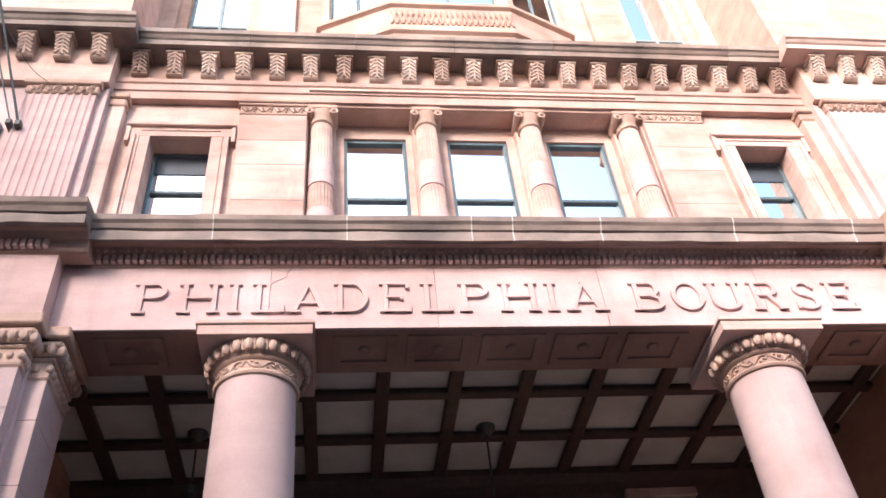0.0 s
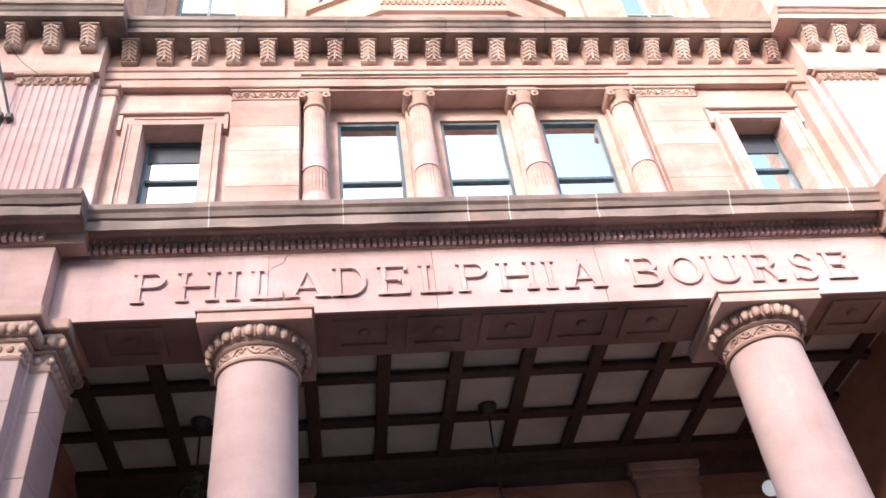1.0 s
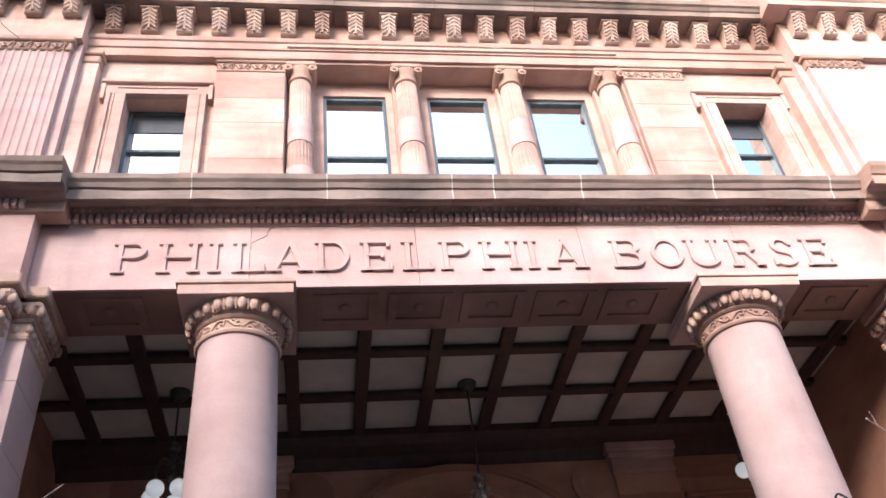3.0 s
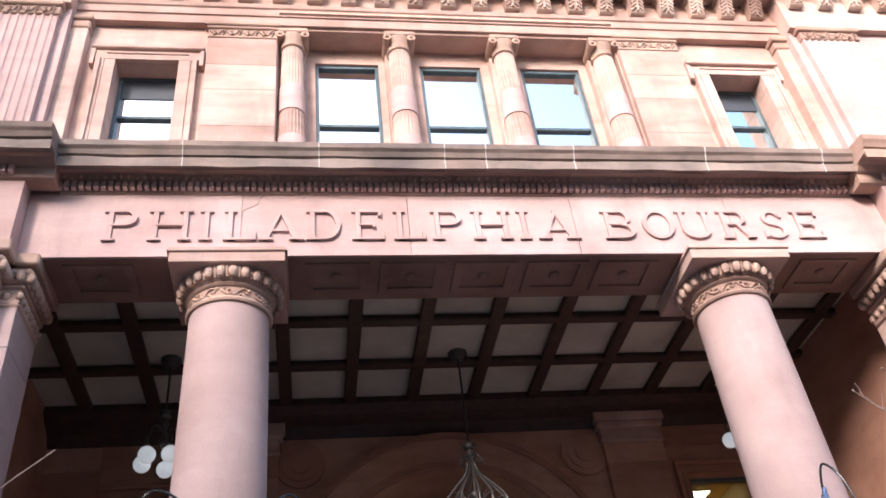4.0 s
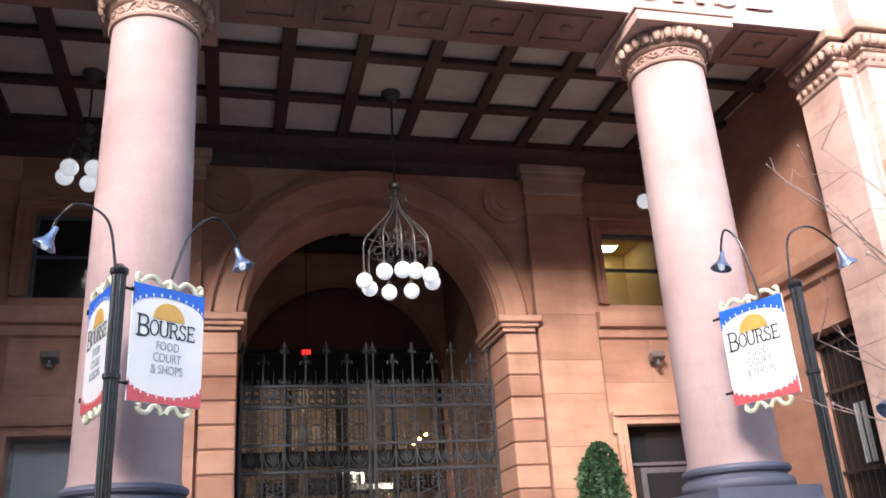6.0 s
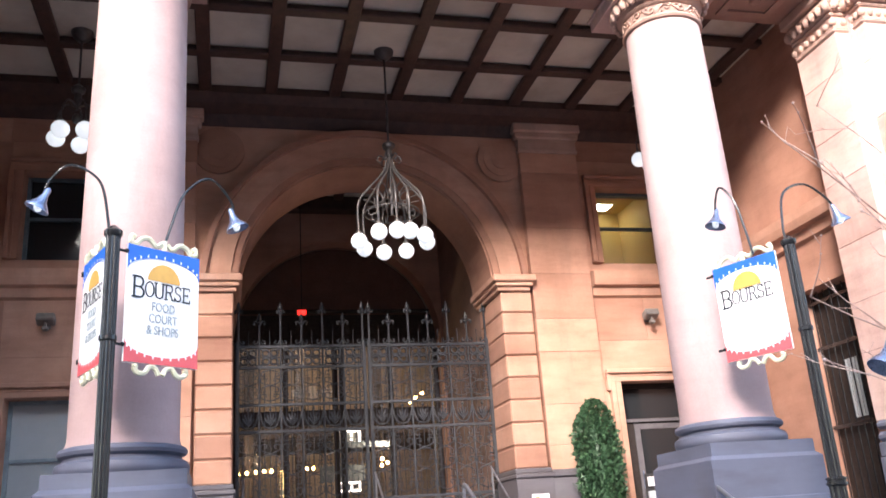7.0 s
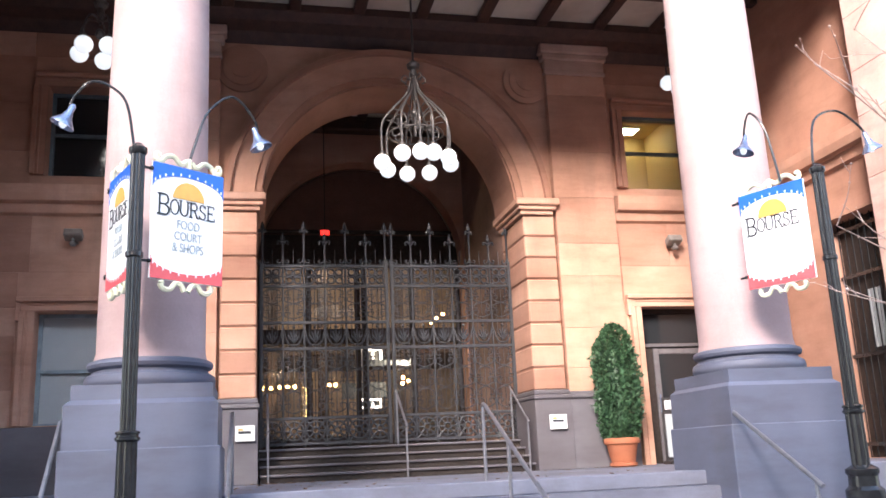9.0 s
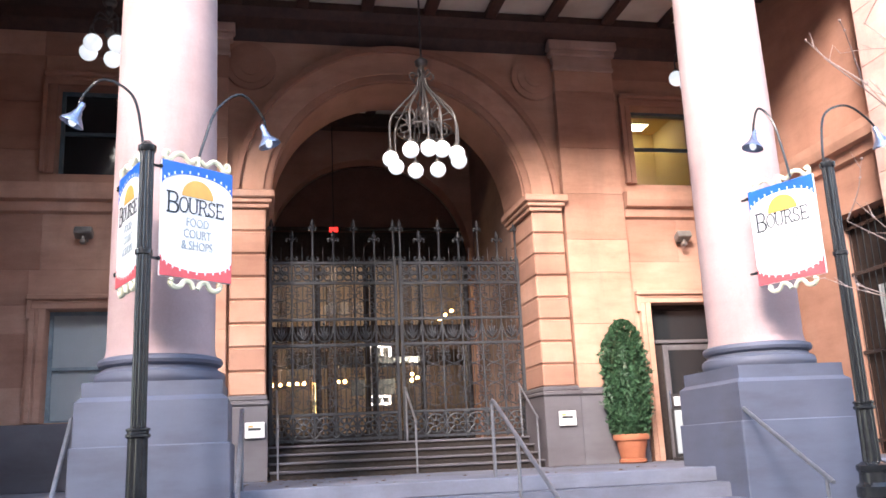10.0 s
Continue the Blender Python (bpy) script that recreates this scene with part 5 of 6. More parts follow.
# ---- chandeliers ----
def chandelier(cx, cy, crown, ring_z, rad, angles, gr, big):
    c = thing("chandelier", (cx, cy, 9.6), "wrought-iron chandelier with white opal globes" if big else "small iron pendant with a cluster of opal globes", "chandelier", "porch chandeliers")
    part("canopy", turned(bmesh.new(), [(0.02, 9.43), (0.09, 9.46), (0.16, 9.54), (0.17, 9.60)], cx, cy, 20), IRON_BROWN, c, "", True)
    part("rod", tube(bmesh.new(), [(cx, cy, 9.5), (cx, cy, crown)], 0.018, 8), IRON_BROWN, c)
    bm = turned(bmesh.new(), [(0.02, crown - 0.25), (0.06, crown - 0.2), (0.05, crown - 0.1), (0.10, crown - 0.06), (0.11, crown), (0.05, crown + 0.05), (0.02, crown + 0.08)], cx, cy, 16)
    if big:
        for k in range(6):
            a = math.pi * k / 3
            d = Vector((math.cos(a), math.sin(a), 0))
            o = Vector((cx, cy, 0))
            tube(bm, smooth_path([o + d * 0.04 + Vector((0, 0, crown - 0.28)), o + d * 0.15 + Vector((0, 0, crown - 0.2)), o + d * 0.2 + Vector((0, 0, crown - 0.28)), o + d * 0.14 + Vector((0, 0, crown - 0.33))], 4), 0.012, 5)
    part("crown", bm, IRON_BROWN, c, "", True)
    part("stem", tube(bmesh.new(), [(cx, cy, crown - 0.2), (cx, cy, ring_z + 0.45)], 0.022, 8), IRON_BROWN, c)
    part("knob", ball(bmesh.new(), (cx, cy, ring_z + 0.85 if big else ring_z + 0.3), 0.07, 12, 1.2), IRON_BROWN, c, "", True)
    o = Vector((cx, cy, 0))
    for deg in angles:
        a = radians(deg)
        d = Vector((math.cos(a), math.sin(a), 0))
        bm = bmesh.new()
        if big:
            pts = [o + d * 0.03 + Vector((0, 0, crown - 0.2)), o + d * 0.12 + Vector((0, 0, crown - 0.5)), o + d * 0.36 + Vector((0, 0, crown - 0.78)), o + d * 0.54 + Vector((0, 0, crown - 1.05)), o + d * rad + Vector((0, 0, ring_z + 0.14))]
            tube(bm, smooth_path(pts, 6), 0.018, 6)
            for s, zz in ((0.36, 0.78), (0.46, 0.98)):
                q = [o + d * s + Vector((0, 0, crown - zz)), o + d * (s - 0.16) + Vector((0, 0, crown - zz - 0.05)), o + d * (s - 0.22) + Vector((0, 0, crown - zz - 0.20)), o + d * (s - 0.10) + Vector((0, 0, crown - zz - 0.26)), o + d * (s - 0.08) + Vector((0, 0, crown - zz - 0.15))]
                tube(bm, smooth_path(q, 5), 0.010, 5)
        else:
            pts = [o + Vector((0, 0, ring_z + 0.5)), o + d * rad * 0.6 + Vector((0, 0, ring_z + 0.55)), o + d * rad + Vector((0, 0, ring_z + 0.35)), o + d * rad + Vector((0, 0, ring_z + 0.1))]
            tube(bm, smooth_path(pts, 5), 0.015, 6)
        arm = part("arm", bm, IRON_BROWN, c)
        p = o + d * rad
        part("cap", turned(bmesh.new(), [(0.06, ring_z + 0.10), (0.055, ring_z + 0.14), (0.025, ring_z + 0.18)], p.x, p.y, 12), IRON_BROWN, arm)
        part("globe", ball(bmesh.new(), (p.x, p.y, ring_z), gr, 24), GLOBE, arm, "white opal glass globe", True)
    if big:
        bm = bmesh.new()
        tube(bm, [o + Vector((0.44 * math.cos(2 * math.pi * k / 32), 0.44 * math.sin(2 * math.pi * k / 32), ring_z + 0.48)) for k in range(33)], 0.014, 6)
        part("hoop", bm, IRON_BROWN, c)


chandelier(MID, 12.98, 7.84, 6.15, 0.55, (0, -36, -72, -94, -124, 180, 138, 96, 57), 0.13, True)
for s in (-1, 1):
    chandelier(MID + s * 4.83, 12.98, 8.6, 7.78, 0.30, (-125, -55, 10, 85, 165), 0.135, False)


# ---- door beside the arch ----
x0, x1, z0, z1 = LOW_R
door = tagged(thing("door_1", (MID + BAY, 15.3, FLOOR), "dark framed glass door with a transom light", "door"), kind="structure")
bm = bmesh.new()
for a, b in ((x0, x0 + 0.09), (x1 - 0.09, x1)):
    box(bm, a, b, 15.24, 15.40, z0, z1, 0.006)
box(bm, x0, x1, 15.24, 15.4, z1 - 0.09, z1, 0.006), box(bm, x0 + 0.09, x1 - 0.09, 15.24, 15.4, 3.42, 3.50, 0.006)
part("door_frame", bm, HALL_DARK, door)
part("transom_pane", slab(x0 + 0.09, x1 - 0.09, 15.31, 15.32, 3.50, z1 - 0.09), GLASS_DARK, door)
DOOR_GREY = painted("grey_brown_door_metal", (0.15, 0.14, 0.145), 0.4, 0.2, wear=0.2)
part("door_rail", slab(x0 + 0.09, x1 - 0.09, 15.225, 15.24, 3.43, 3.49, 0.004), DOOR_GREY, door, "pale metal rail under the transom")
part("side_panel", slab(x0 + 0.09, x0 + 0.30, 15.28, 15.34, z0 + 0.01, 3.42, 0.004), HALL_DARK, door)
a, b = x0 + 0.305, x1 - 0.10
bm = bmesh.new()
box(bm, a, a + 0.11, 15.27, 15.33, z0 + 0.01, 3.41, 0.005), box(bm, b - 0.11, b, 15.27, 15.33, z0 + 0.01, 3.41, 0.005)
box(bm, a + 0.11, b - 0.11, 15.275, 15.325, 3.30, 3.41, 0.005), box(bm, a + 0.11, b - 0.11, 15.275, 15.325, z0 + 0.01, z0 + 0.22, 0.005), box(bm, a + 0.11, b - 0.11, 15.275, 15.325, 2.22, 2.34, 0.005)
leaf = part("door_leaf", bm, DOOR_GREY, door)
for q0, q1 in ((z0 + 0.22, 2.22), (2.34, 3.30)):
    part("pane", slab(a + 0.11, b - 0.11, 15.295, 15.303, q0, q1), GLASS_DARK, leaf)
part("handle", tube(bmesh.new(), [(a + 0.055, 15.25, 2.15), (a + 0.055, 15.25, 2.55)], 0.014, 8), STEEL, leaf, "steel pull handle")
nb = thing("sandwich_board", (7.32, 14.55, FLOOR), "pale notice board standing by the door", "board")
part("panel", slab(7.13, 7.50, 14.52, 14.56, 1.42, 2.16, 0.01), BLIND, nb)
part("frame", slab(7.10, 7.53, 14.56, 14.60, 1.34, 2.20, 0.01), IRON, nb)
part("foot", slab(7.12, 7.5, 14.45, 14.75, FLOOR, 1.36, 0.01), IRON, nb)
for i in range(2):
    part("notice", slab(7.15 + 0.09 * i, 7.22 + 0.09 * i, 14.53, 14.56, 2.24, 2.40), WHITE_PAPER, nb)
part("notice_rail", slab(7.12, 7.36, 14.56, 14.60, 2.2, 2.45), IRON, nb)

# barred opening in the side wall of the porch
grille = tagged(thing("side_grille", (9.2, 12.3, FLOOR), "dark iron grille in the side opening", "gate"), kind="structure")
# added near-black sheet in place of the opening's deep shade
part("backing", slab(9.42, 9.58, 10.9, 12.4, 1.2, 5.4), HALL_DARK, grille, "near-black sheet standing in for the unlit opening")
for k in range(4):
    part("pale_slat", slab(9.395, 9.418, 11.48 + 0.085 * k, 11.53 + 0.085 * k, 2.95, 3.85), BLIND, grille, "pale slat of a blind")
for k in range(8):
    yy = 11.08 + 1.09 * k / 7
    part("bar", tube(bmesh.new(), [(9.34, yy, FLOOR), (9.34, yy, 5.02)], 0.012, 6), POLE, grille)
for z in (1.5, 2.85, 4.1, 4.85):
    part("rail", slab(9.32, 9.36, 11.0, 12.25, z - 0.03, z + 0.03, 0.005), POLE, grille)


# ---- evergreen in a pot ----
def potted_evergreen(cx, cy):
    t = thing("potted_evergreen", (cx, cy, FLOOR), "tall clipped evergreen in a terracotta pot", "plant")
    z = FLOOR
    prof = [(0.20, z), (0.235, z + 0.02), (0.235, z + 0.07), (0.20, z + 0.08), (0.21, z + 0.10), (0.265, z + 0.38), (0.30, z + 0.385), (0.31, z + 0.42), (0.305, z + 0.48), (0.27, z + 0.485), (0.26, z + 0.44)]
    part("pot", turned(bmesh.new(), prof, cx, cy, 40), TERRACOTTA, t, "", True)
    part("soil", turned(bmesh.new(), [(0.26, z + 0.43), (0.2, z + 0.46), (0.02, z + 0.47)], cx, cy, 20), SOIL, t)
    part("trunk", tube(bmesh.new(), [(cx, cy, z + 0.4), (cx + 0.02, cy, z + 1.0), (cx, cy, z + 2.1)], 0.035, 8, 0.4), BARK, t)
    rnd = random.Random(5)
    bm = bmesh.new()
    h0, h1 = z + 0.46, 3.74
    for _ in range(7500):
        u = rnd.random() ** 0.9
        a = rnd.uniform(0, 2 * math.pi)
        zz = h0 + (h1 - h0) * u
        r = 0.40 * min(1.0, 0.70 + 1.6 * u) * (1 - max(0, (u - 0.5) / 0.5) ** 2.6) ** 0.55
        r *= 0.86 + 0.34 * noise.noise((3 * math.cos(a), 3 * math.sin(a), zz * 3.2)) + 0.22 * noise.noise((9 * math.cos(a), 9 * math.sin(a), zz * 9))
        r *= 0.72 + 0.28 * rnd.random() ** 0.35
        p = Vector((cx + r * math.cos(a), cy + r * math.sin(a), zz))
        out = Vector((math.cos(a), math.sin(a), rnd.uniform(0.1, 0.9))).normalized()
        out = (out + Vector((rnd.gauss(0, 0.45), rnd.gauss(0, 0.45), rnd.gauss(0, 0.4)))).normalized()
        side = out.cross(Vector((rnd.gauss(0, 1), rnd.gauss(0, 1), rnd.gauss(0, 1)))).normalized()
        ln, wd = rnd.uniform(0.045, 0.085), rnd.uniform(0.015, 0.026)
        v = [bm.verts.new(q) for q in (p, p + out * ln * 0.5 + side * wd, p + out * ln, p + out * ln * 0.5 - side * wd)]
        bm.faces.new(v)
    part("foliage", bm, LEAF, t, "dense dark green leaves")
    bm = turned(bmesh.new(), [(0.12, h0), (0.24, h0 + 0.3), (0.27, h0 + 0.9), (0.20, h0 + 1.5), (0.05, h1 - 0.15)], cx, cy, 18)
    part("core", bm, LEAF, t)


potted_evergreen(6.24, 14.45)

# ---- plaques, floodlights, rails ----
for xa in (5.05, -0.24):
    pl = thing("plaque", (xa + 0.16, 14.69, 2.0), "small white plaque with dark lettering on the plinth", "sign", "plinth plaques")
    part("plate", slab(xa, xa + 0.31, 14.672, 14.70, 1.98, 2.23, 0.004), WHITE_PAPER, pl)
    part("writing", slab(xa + 0.05, xa + 0.25, 14.667, 14.672, 2.10, 2.14), BANNER_INK, pl)
    part("writing", slab(xa + 0.05, xa + 0.13, 14.667, 14.672, 2.15, 2.18), BANNER_GOLD, pl)
for fx in (7.80, -2.84):
    f = thing("floodlight", (fx, 15.0, 5.35), "small grey wall floodlight", "light", "wall floodlights")
    part("bracket", box(slab(fx - 0.05, fx + 0.05, 14.96, 15.0, 5.28, 5.40), fx - 0.015, fx + 0.015, 14.85, 14.97, 5.32, 5.35), LEAD, f)
    bm = slab(fx - 0.14, fx + 0.14, 14.70, 14.90, 5.32, 5.46, 0.02)
    bmesh.ops.rotate(bm, verts=bm.verts, cent=(fx, 14.8, 5.4), matrix=Matrix.Rotation(radians(-25), 3, "X"))
    part("housing", bm, LEAD, f)
    part("lamp_arm", box(slab(fx - 0.02, fx + 0.02, 14.76, 14.80, 5.26, 5.36), fx - 0.05, fx + 0.05, 14.72, 14.84, 5.20, 5.27, 0.02), LEAD, f)
cc = thing("wall_camera", (-2.12, 14.7, 6.65), "small white security camera on the wall", "camera")
part("body", slab(-2.16, -2.06, 14.55, 14.80, 6.62, 6.72, 0.02), WHITE_PAPER, cc)
part("bracket", slab(-2.13, -2.09, 14.78, 15.0, 6.6, 6.64), WHITE_PAPER, cc)


def handrail(pts, posts, r=0.024, group="stair rails"):
    h = thing("handrail", pts[0], "plain grey steel handrail on the steps", "handrail", group)
    part("rail", tube(bmesh.new(), pts, r, 10), RAIL, h, "", True)
    for (x, y, za, zb) in posts:
        part("post", tube(bmesh.new(), [(x, y, za), (x, y, zb)], r * 0.9, 10), RAIL, h, "", True)


handrail([(2.74, 10.45, 2.16), (2.74, 10.38, 2.20), (2.74, 10.28, 2.17), (2.74, 7.9, 1.02)], [(2.74, 10.42, FLOOR, 2.19), (2.74, 9.4, 0.80, 1.74), (2.74, 8.0, 0.14, 1.06)])
handrail([(5.47, 9.98, 2.20), (5.47, 9.85, 2.20), (5.47, 7.9, 1.16)], [(5.47, 8.0, 0.14, 1.2)])
part("wall_bracket", tube(bmesh.new(), [(5.47, 9.8, 2.16), (5.60, 9.8, 2.10)], 0.014, 8), RAIL, bpy.data.objects["handrail.001"])
handrail([(-0.20, 10.5, 2.14), (-0.20, 10.3, 2.18), (-0.20, 7.9, 1.04)], [(-0.20, 10.35, FLOOR, 2.17), (-0.20, 8.0, 0.14, 1.1)])
handrail([(-1.93, 10.1, 2.15), (-1.93, 9.9, 2.12), (-1.93, 8.9, 1.10)], [(-1.93, 9.0, 0.14, 1.2)])
for hx in (AC - 2.2, MID, AC + 2.2):
    handrail([(hx, 14.72, 2.12), (hx, 14.78, 2.18), (hx, 14.9, 2.24), (hx, 15.75, 2.80)], [(hx, 14.78, FLOOR, 2.18), (hx, 15.7, 1.85, 2.78)], 0.019, "arch rails")


# ---- street lamps with banners ----
def hood(bm, p, tilt):
    prof = [(0.016, 0.11), (0.030, 0.09), (0.032, 0.02), (0.045, 0.0), (0.050, -0.03), (0.085, -0.075), (0.12, -0.12), (0.122, -0.135), (0.075, -0.08), (0.03, -0.05)]
    start = len(bm.verts)
    turned(bm, prof, 0, 0, 24)
    bm.verts.ensure_lookup_table()
    vs = bm.verts[start:]
    bmesh.ops.rotate(bm, verts=vs, cent=(0, 0, 0), matrix=Matrix.Rotation(tilt, 3, "Y"))
    bmesh.ops.translate(bm, verts=vs, vec=p)
    return bm


def banner(parent, p0, p1, z0, z1):
    """A painted board standing between two plan points, with blue sky, half sun and red foot, scrolls above and below."""
    w = math.hypot(p1[0] - p0[0], p1[1] - p0[1])
    h = z1 - z0
    ang = math.atan2(p1[1] - p0[1], p1[0] - p0[0])
    m = Matrix.Translation((p0[0], p0[1], z0)) @ Matrix.Rotation(ang, 4, "Z")

    def put(name, bm, mat, par, label=""):
        bmesh.ops.transform(bm, matrix=m, verts=bm.verts)
        return part(name, bm, mat, par, label)

    b = put("banner", slab(0, w, -0.012, 0.012, 0, h, 0.004), BANNER_WHITE, parent, "white painted banner board with blue top and red foot")
    cx, r = w / 2, w * 0.5 - 0.006
    zt, zb = h * 0.775, h * 0.19           # where the blue and red fields meet the edges
    for f in (-1, 1):
        y0, y1 = (-0.017, -0.0125) if f < 0 else (0.0125, 0.017)
        blue = [(0.004, h - 0.004), (0.004, zt)] + [(cx - r * math.cos(math.pi * i / 24), zt + h * 0.14 * math.sin(math.pi * i / 24)) for i in range(25)] + [(w - 0.004, zt), (w - 0.004, h - 0.004)]
        put("blue_field", sweep_y(bmesh.new(), blue, y0, y1), BANNER_BLUE, b, "royal blue field")
        red = [(0.004, 0.004), (w - 0.004, 0.004), (w - 0.004, zb)] + [(cx + r * math.cos(math.pi * i / 24), zb - h * 0.125 * math.sin(math.pi * i / 24)) for i in range(25)] + [(0.004, zb)]
        put("red_field", sweep_y(bmesh.new(), red, y0, y1), BANNER_RED, b, "faded red field")
        sunp = [(cx + w * 0.22 * math.cos(math.pi * i / 16), h * 0.715 + w * 0.22 * math.sin(math.pi * i / 16)) for i in range(17)]
        put("half_sun", sweep_y(bmesh.new(), sunp, y0, y1), BANNER_GOLD, b, "golden half sun")
        bm = bmesh.new()
        for i in range(13):
            a = math.pi * (i + 0.5) / 13
            for (px, pz, k) in ((cx - r * math.cos(a), zt + h * 0.14 * math.sin(a) + 0.02, 1), (cx + r * math.cos(a), zb - h * 0.125 * math.sin(a) - 0.012, -1)):
                if 0.03 < px < w - 0.03 and 0.02 < pz < h - 0.02:
                    box(bm, px - 0.008, px + 0.008, y0 - 0.002 if f < 0 else y1, y0 if f < 0 else y1 + 0.002, pz - 0.014, pz + 0.014)
        tagged(put("ray_band", bm, BANNER_WHITE, b, "white painted rays"), kind="stuff")
        xs = [-0.33, -0.185, -0.06, 0.065, 0.185, 0.295]
        for ch, u in zip("BOURSE", xs):
            big = 0.135 if ch == "B" else 0.098
            bm = letter(ch, 0, 0, big * w / 0.72, 0, 0.82)
            bmesh.ops.scale(bm, vec=(-1.05 * f, 0.035, 1.45), verts=bm.verts)
            bmesh.ops.recalc_face_normals(bm, faces=bm.faces)
            bmesh.ops.translate(bm, verts=bm.verts, vec=(cx - f * u * w * 1.05, y0 if f < 0 else y1 + 0.003, h * (0.545 if ch == "B" else 0.565)))
            put("lettering", bm, BANNER_INK, b, "painted lettering")
        for body, size, zz, mat in (("FOOD", 0.09 * w / 0.8, h * 0.455, BANNER_TEAL), ("COURT", 0.09 * w / 0.8, h * 0.355, BANNER_TEAL), ("& SHOPS", 0.09 * w / 0.8, h * 0.255, BANNER_TEAL)):
            bm = letters_bm(body, size)
            if f > 0:
                bmesh.ops.rotate(bm, verts=bm.verts, cent=(0, 0, 0), matrix=Matrix.Rotation(math.pi, 3, "Z"))
            bmesh.ops.scale(bm, vec=(1.0, 1.0, 1.35), verts=bm.verts)
            bmesh.ops.translate(bm, verts=bm.verts, vec=(cx, y0 if f < 0 else y1, zz))
            put("lettering", bm, mat, b, "painted lettering")
    for top in (1, -1):
        bm = bmesh.new()
        zz = h if top > 0 else 0.0
        for s in (-1, 1):
            q = [(0.03, 0.07), (0.09, 0.03), (0.17, 0.09), (0.25, 0.075), (0.31, 0.015), (0.36, 0.03), (0.355, 0.085), (0.32, 0.075)] if top > 0 else [(0.02, 0.09), (0.06, 0.03), (0.12, 0.02), (0.17, 0.08), (0.24, 0.085), (0.28, 0.04), (0.25, 0.02)]
            pts = [(cx + s * u * w / 0.8, 0, zz + top * v) for u, v in q]
            tube(bm, smooth_path(pts, 5), 0.026, 6)
        if top > 0:
            tube(bm, [(cx, 0, zz), (cx, 0, zz + 0.10)], 0.028, 6)
        put("scroll", bm, CREAM, b, "cream painted scrollwork")
    for zz in (h * 0.93, h * 0.14):
        bm = bmesh.new()
        tube(bm, [(-0.10, 0, zz), (0.02, 0, zz)], 0.014, 6)
        ball(bm, (-0.01, -0.015, zz), 0.022, 8)
        put("clip", bm, POLE, b, "black banner bracket")


def street_lamp(px, py, arms, banners, label):
    s = thing("street_lamp", (px, py, 0.14), label, "street lamp", "street lamps")
    prof = [(0.20, 0.14), (0.20, 0.30), (0.17, 0.34), (0.16, 0.95), (0.19, 0.98), (0.19, 1.08), (0.15, 1.12), (0.145, 1.22), (0.165, 1.25), (0.165, 1.29), (0.10, 1.33)]
    part("base", turned(bmesh.new(), prof, px, py, 24), POLE, s, "fluted black cast base", True)
    part("sleeve", turned(bmesh.new(), [(0.09, 1.32), (0.086, 1.86)], px, py, 48, 12, 0.010), POLE, s)
    part("collar", turned(bmesh.new(), [(0.09, 1.85), (0.108, 1.865), (0.108, 1.885), (0.094, 1.895), (0.094, 1.91), (0.105, 1.92), (0.105, 1.935), (0.07, 1.95)], px, py, 32), POLE, s, "", True)
    part("pole", turned(bmesh.new(), [(0.068, 1.94), (0.066, 4.52)], px, py, 64, 16, 0.006), POLE, s)
    part("band", turned(bmesh.new(), [(0.066, 3.50), (0.08, 3.51), (0.08, 3.55), (0.066, 3.56)], px, py, 32), POLE, s, "", True)
    part("cap", turned(bmesh.new(), [(0.072, 4.50), (0.085, 4.52), (0.085, 4.56), (0.06, 4.58), (0.03, 4.61), (0.005, 4.62)], px, py, 28), POLE, s, "", True)
    for pts, tilt in arms:
        arm = part("arm", tube(bmesh.new(), smooth_path(pts, 8), 0.014, 8), POLE, s, "", True)
        e = Vector(pts[-1])
        hd = part("shade", hood(bmesh.new(), e, tilt), STEEL, arm, "blue-grey metal lamp hood", True)
        part("bulb", ball(bmesh.new(), e + Vector((0.1 * math.sin(-tilt), 0, -0.10)), 0.04, 10, 1.3), GLOBE, hd)
    for p0, p1 in banners:
        banner(s, p0, p1, 3.33, 4.47)


street_lamp(-1.05, 8.24,
            [([(-1.10, 8.36, 4.45), (-1.13, 8.42, 4.75), (-1.24, 8.50, 5.18), (-1.54, 8.62, 5.39), (-1.73, 8.66, 5.22), (-1.77, 8.66, 5.05)], 0.45),
             ([(-0.62, 8.56, 4.48), (-0.56, 8.62, 4.75), (-0.44, 8.72, 5.15), (-0.20, 8.88, 5.39), (0.02, 9.02, 5.20), (0.05, 9.05, 5.02)], -0.35)],
            [((-0.93, 8.32), (-0.29, 8.80)), ((-1.40, 9.05), (-1.10, 8.36))], "black street lamp with two goosenecks and two banners")
street_lamp(6.18, 8.24,
            [([(5.88, 8.50, 4.48), (5.86, 8.54, 4.80), (5.83, 8.62, 5.20), (5.74, 8.72, 5.39), (5.69, 8.78, 5.22), (5.68, 8.80, 5.05)], 0.25),
             ([(6.19, 8.30, 4.45), (6.22, 8.33, 4.80), (6.38, 8.42, 5.22), (6.80, 8.56, 5.40), (7.10, 8.58, 5.22), (7.18, 8.58, 5.05)], -0.35)],
            [((5.70, 9.10), (6.05, 8.33))], "black street lamp with two goosenecks and one banner")
low = thing("low_lamp", (6.2, 5.7, 0.14), "black gooseneck lamp with a grey metal hood", "street lamp")
part("pole", tube(bmesh.new(), [(6.2, 5.7, 0.14), (6.2, 5.7, 2.9)], 0.05, 12), POLE, low, "", True)
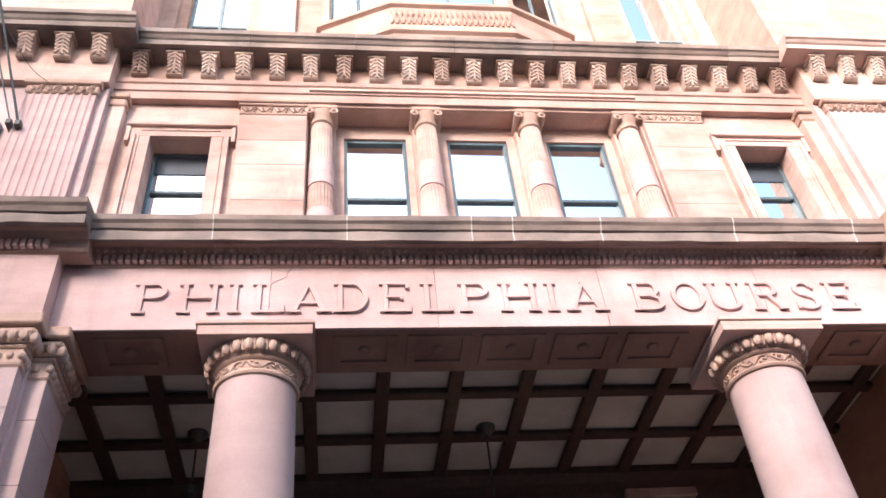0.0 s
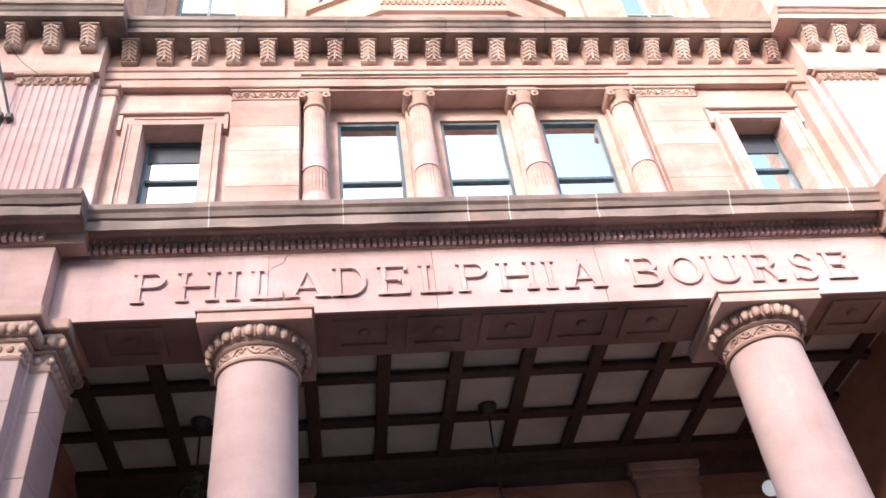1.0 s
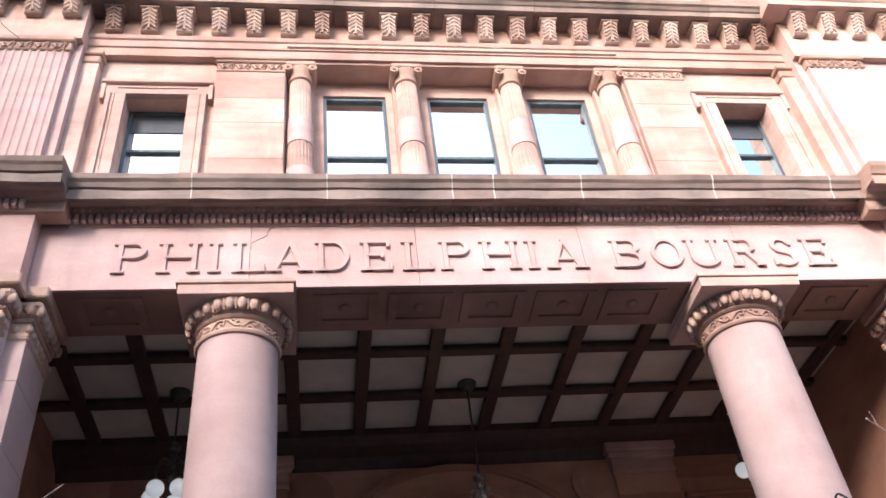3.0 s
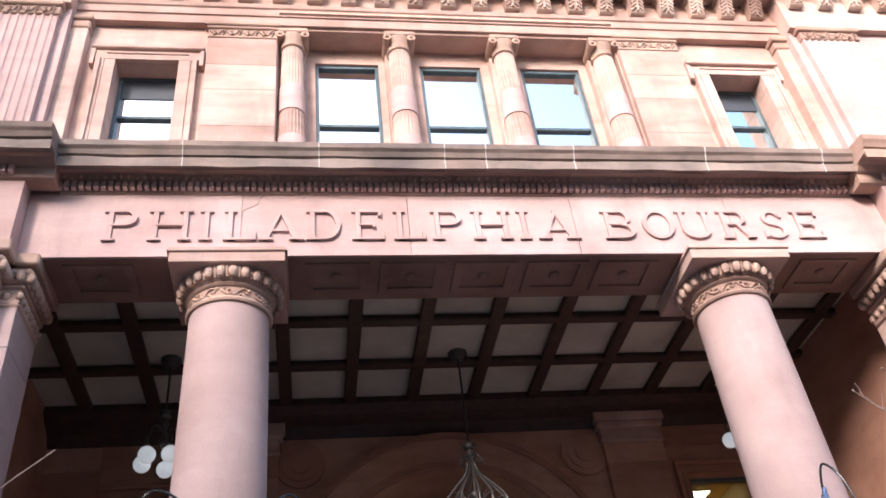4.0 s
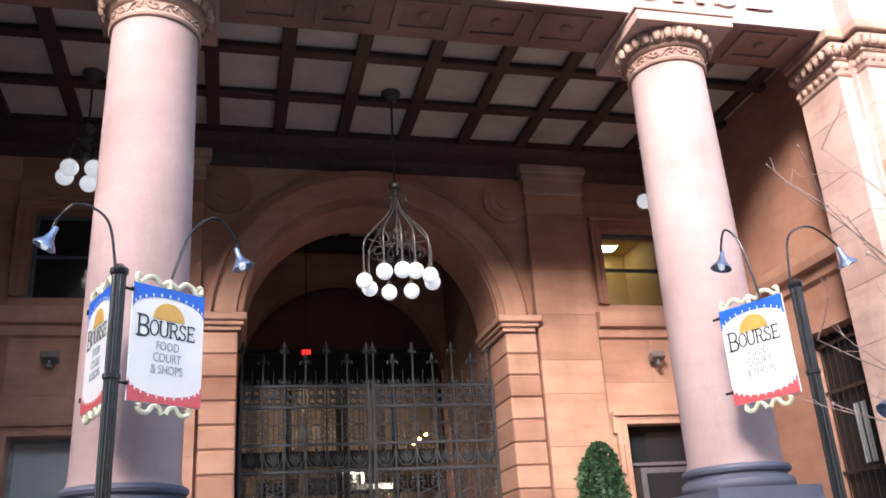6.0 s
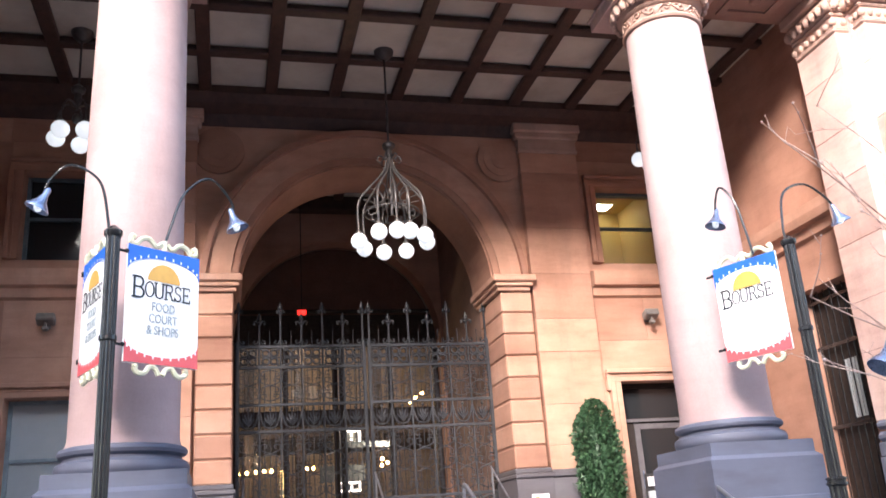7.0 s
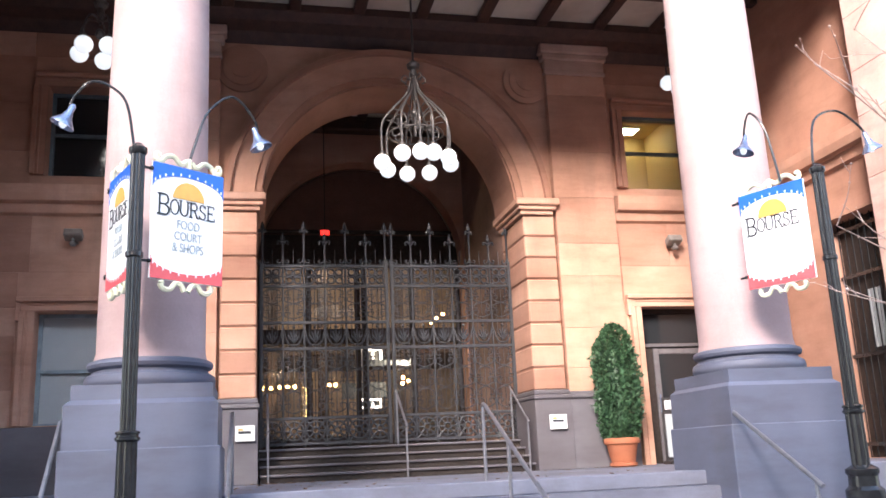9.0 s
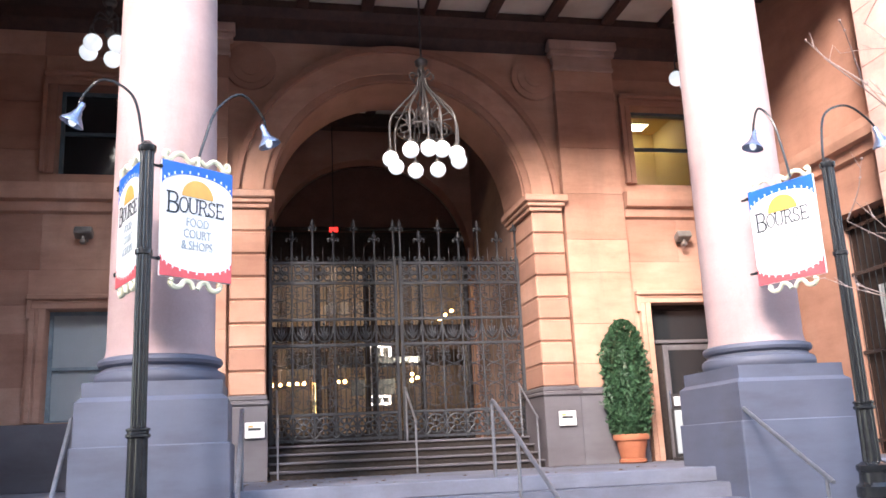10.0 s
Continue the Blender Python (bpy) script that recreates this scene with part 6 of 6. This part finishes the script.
part("arm", tube(bmesh.new(), smooth_path([(6.2, 5.7, 2.8), (6.05, 5.7, 3.15), (5.4, 5.7, 3.25), (5.10, 5.7, 3.02), (4.99, 5.7, 2.84)], 8), 0.02, 8), STEEL, low, "", True)
bm = hood(bmesh.new(), Vector((0, 0, 0)), 0.55)
bmesh.ops.scale(bm, vec=(0.95, 0.95, 1.1), verts=bm.verts)
bmesh.ops.translate(bm, verts=bm.verts, vec=(4.95, 5.7, 2.74))
part("shade", bm, STEEL, low, "grey metal hood", True)

# ---- flagpole on the end bay ----
fp = thing("flagpole", (-5.0, 9.45, 13.0), "black flagpole with stays on the end bay", "flagpole")
part("pole", tube(bmesh.new(), [(-5.08, 9.40, 13.2), (-5.75, 8.6, 15.6)], 0.022, 8), IRON, fp, "", True)
part("stay", tube(bmesh.new(), [(-5.22, 9.42, 13.25), (-5.7, 8.9, 14.8)], 0.014, 6), IRON, fp)
part("line", tube(bmesh.new(), smooth_path([(-4.85, 9.40, 14.3), (-5.1, 9.1, 14.35), (-5.5, 8.7, 14.9)], 5), 0.006, 5), IRON, fp)
part("bracket", slab(-5.13, -5.03, 9.36, 9.6, 13.13, 13.24, 0.01), IRON, fp)
part("bracket", slab(-5.27, -5.18, 9.36, 9.6, 13.16, 13.27, 0.01), IRON, fp)


# ---- bare street trees ----
def twig_tree(x, y, mains, seed, label, twigs=2):
    rnd = random.Random(seed)
    t = thing("street_tree", (x, y, 0.14), label, "tree", "street trees")
    part("trunk", tube(bmesh.new(), smooth_path([(x, y, 0.14), (x + 0.03, y, 1.2), (x - 0.02, y + 0.03, 2.4), (x + 0.02, y, 4.2), (x, y, 5.6)], 6), 0.085, 10, 0.4), BARK, t, "", True)

    def grow(bm, p, d, ln, r, depth):
        pts = [p.copy()]
        n = 7
        for i in range(n):
            d = (d + Vector((rnd.gauss(0, 0.05), rnd.gauss(0, 0.06), rnd.gauss(0.0, 0.045)))).normalized()
            p = p + d * ln / n
            pts.append(p.copy())
            ball(bm, p, r * 1.5, 5) if rnd.random() < 0.5 else None
            if depth > 0 and i > 1 and rnd.random() < 0.5:
                s = Vector((rnd.gauss(0, 1), rnd.gauss(0, 0.6), rnd.gauss(0.1, 0.7))).normalized()
                grow(bm, p, (d * 0.8 + s * 0.75).normalized(), ln * rnd.uniform(0.14, 0.30), r * 0.55, depth - 1)
        tube(bm, pts, r, 5, 0.35)

    for start, end, r in mains:
        bm = bmesh.new()
        p, q = Vector(start), Vector(end)
        grow(bm, p, (q - p).normalized(), (q - p).length, r, twigs)
        part("branch", bm, BARK, t)
    return t


twig_tree(8.4, 7.2, [((8.4, 7.2, 3.1), (5.45, 7.3, 5.32), 0.017), ((8.4, 7.2, 2.4), (5.48, 7.2, 4.68), 0.014), ((8.4, 7.2, 3.7), (5.64, 7.3, 4.08), 0.015), ((8.4, 7.2, 2.4), (5.32, 7.0, 3.69), 0.015), ((8.4, 7.2, 1.7), (5.52, 7.0, 3.19), 0.012), ((8.4, 7.2, 3.8), (6.39, 7.3, 5.97), 0.011)], 11, "bare pale-barked street tree with winter twigs")
twig_tree(-4.6, 7.6, [((-4.6, 7.6, 3.4), (-2.13, 7.6, 5.24), 0.017)], 4, "bare street tree with a few winter twigs", 0)

# ---- fallen leaves on the porch floor ----
rnd = random.Random(21)
bm = bmesh.new()
for _ in range(150):
    x, y = rnd.uniform(0.0, 6.0) if rnd.random() < 0.5 else rnd.gauss(0.6, 0.5), rnd.choice((rnd.uniform(10.3, 14.7), rnd.gauss(14.5, 0.25)))
    if y > 14.8 or x < -0.2:
        continue
    s, a = rnd.uniform(0.02, 0.045), rnd.uniform(0, 6.3)
    c, q = math.cos(a) * s, math.sin(a) * s
    z = FLOOR + 0.006
    bm.faces.new([bm.verts.new(v) for v in ((x - c, y - q, z), (x + q * 0.6, y - c * 0.6, z + s * 0.4), (x + c, y + q, z + 0.003), (x - q * 0.6, y + c * 0.6, z + s * 0.3))])
tagged(new("fallen_leaves", mesh_of("fallen_leaves", bm, DRY_LEAF)), "small dry brown leaves scattered on the porch floor", "leaves", "", "stuff")
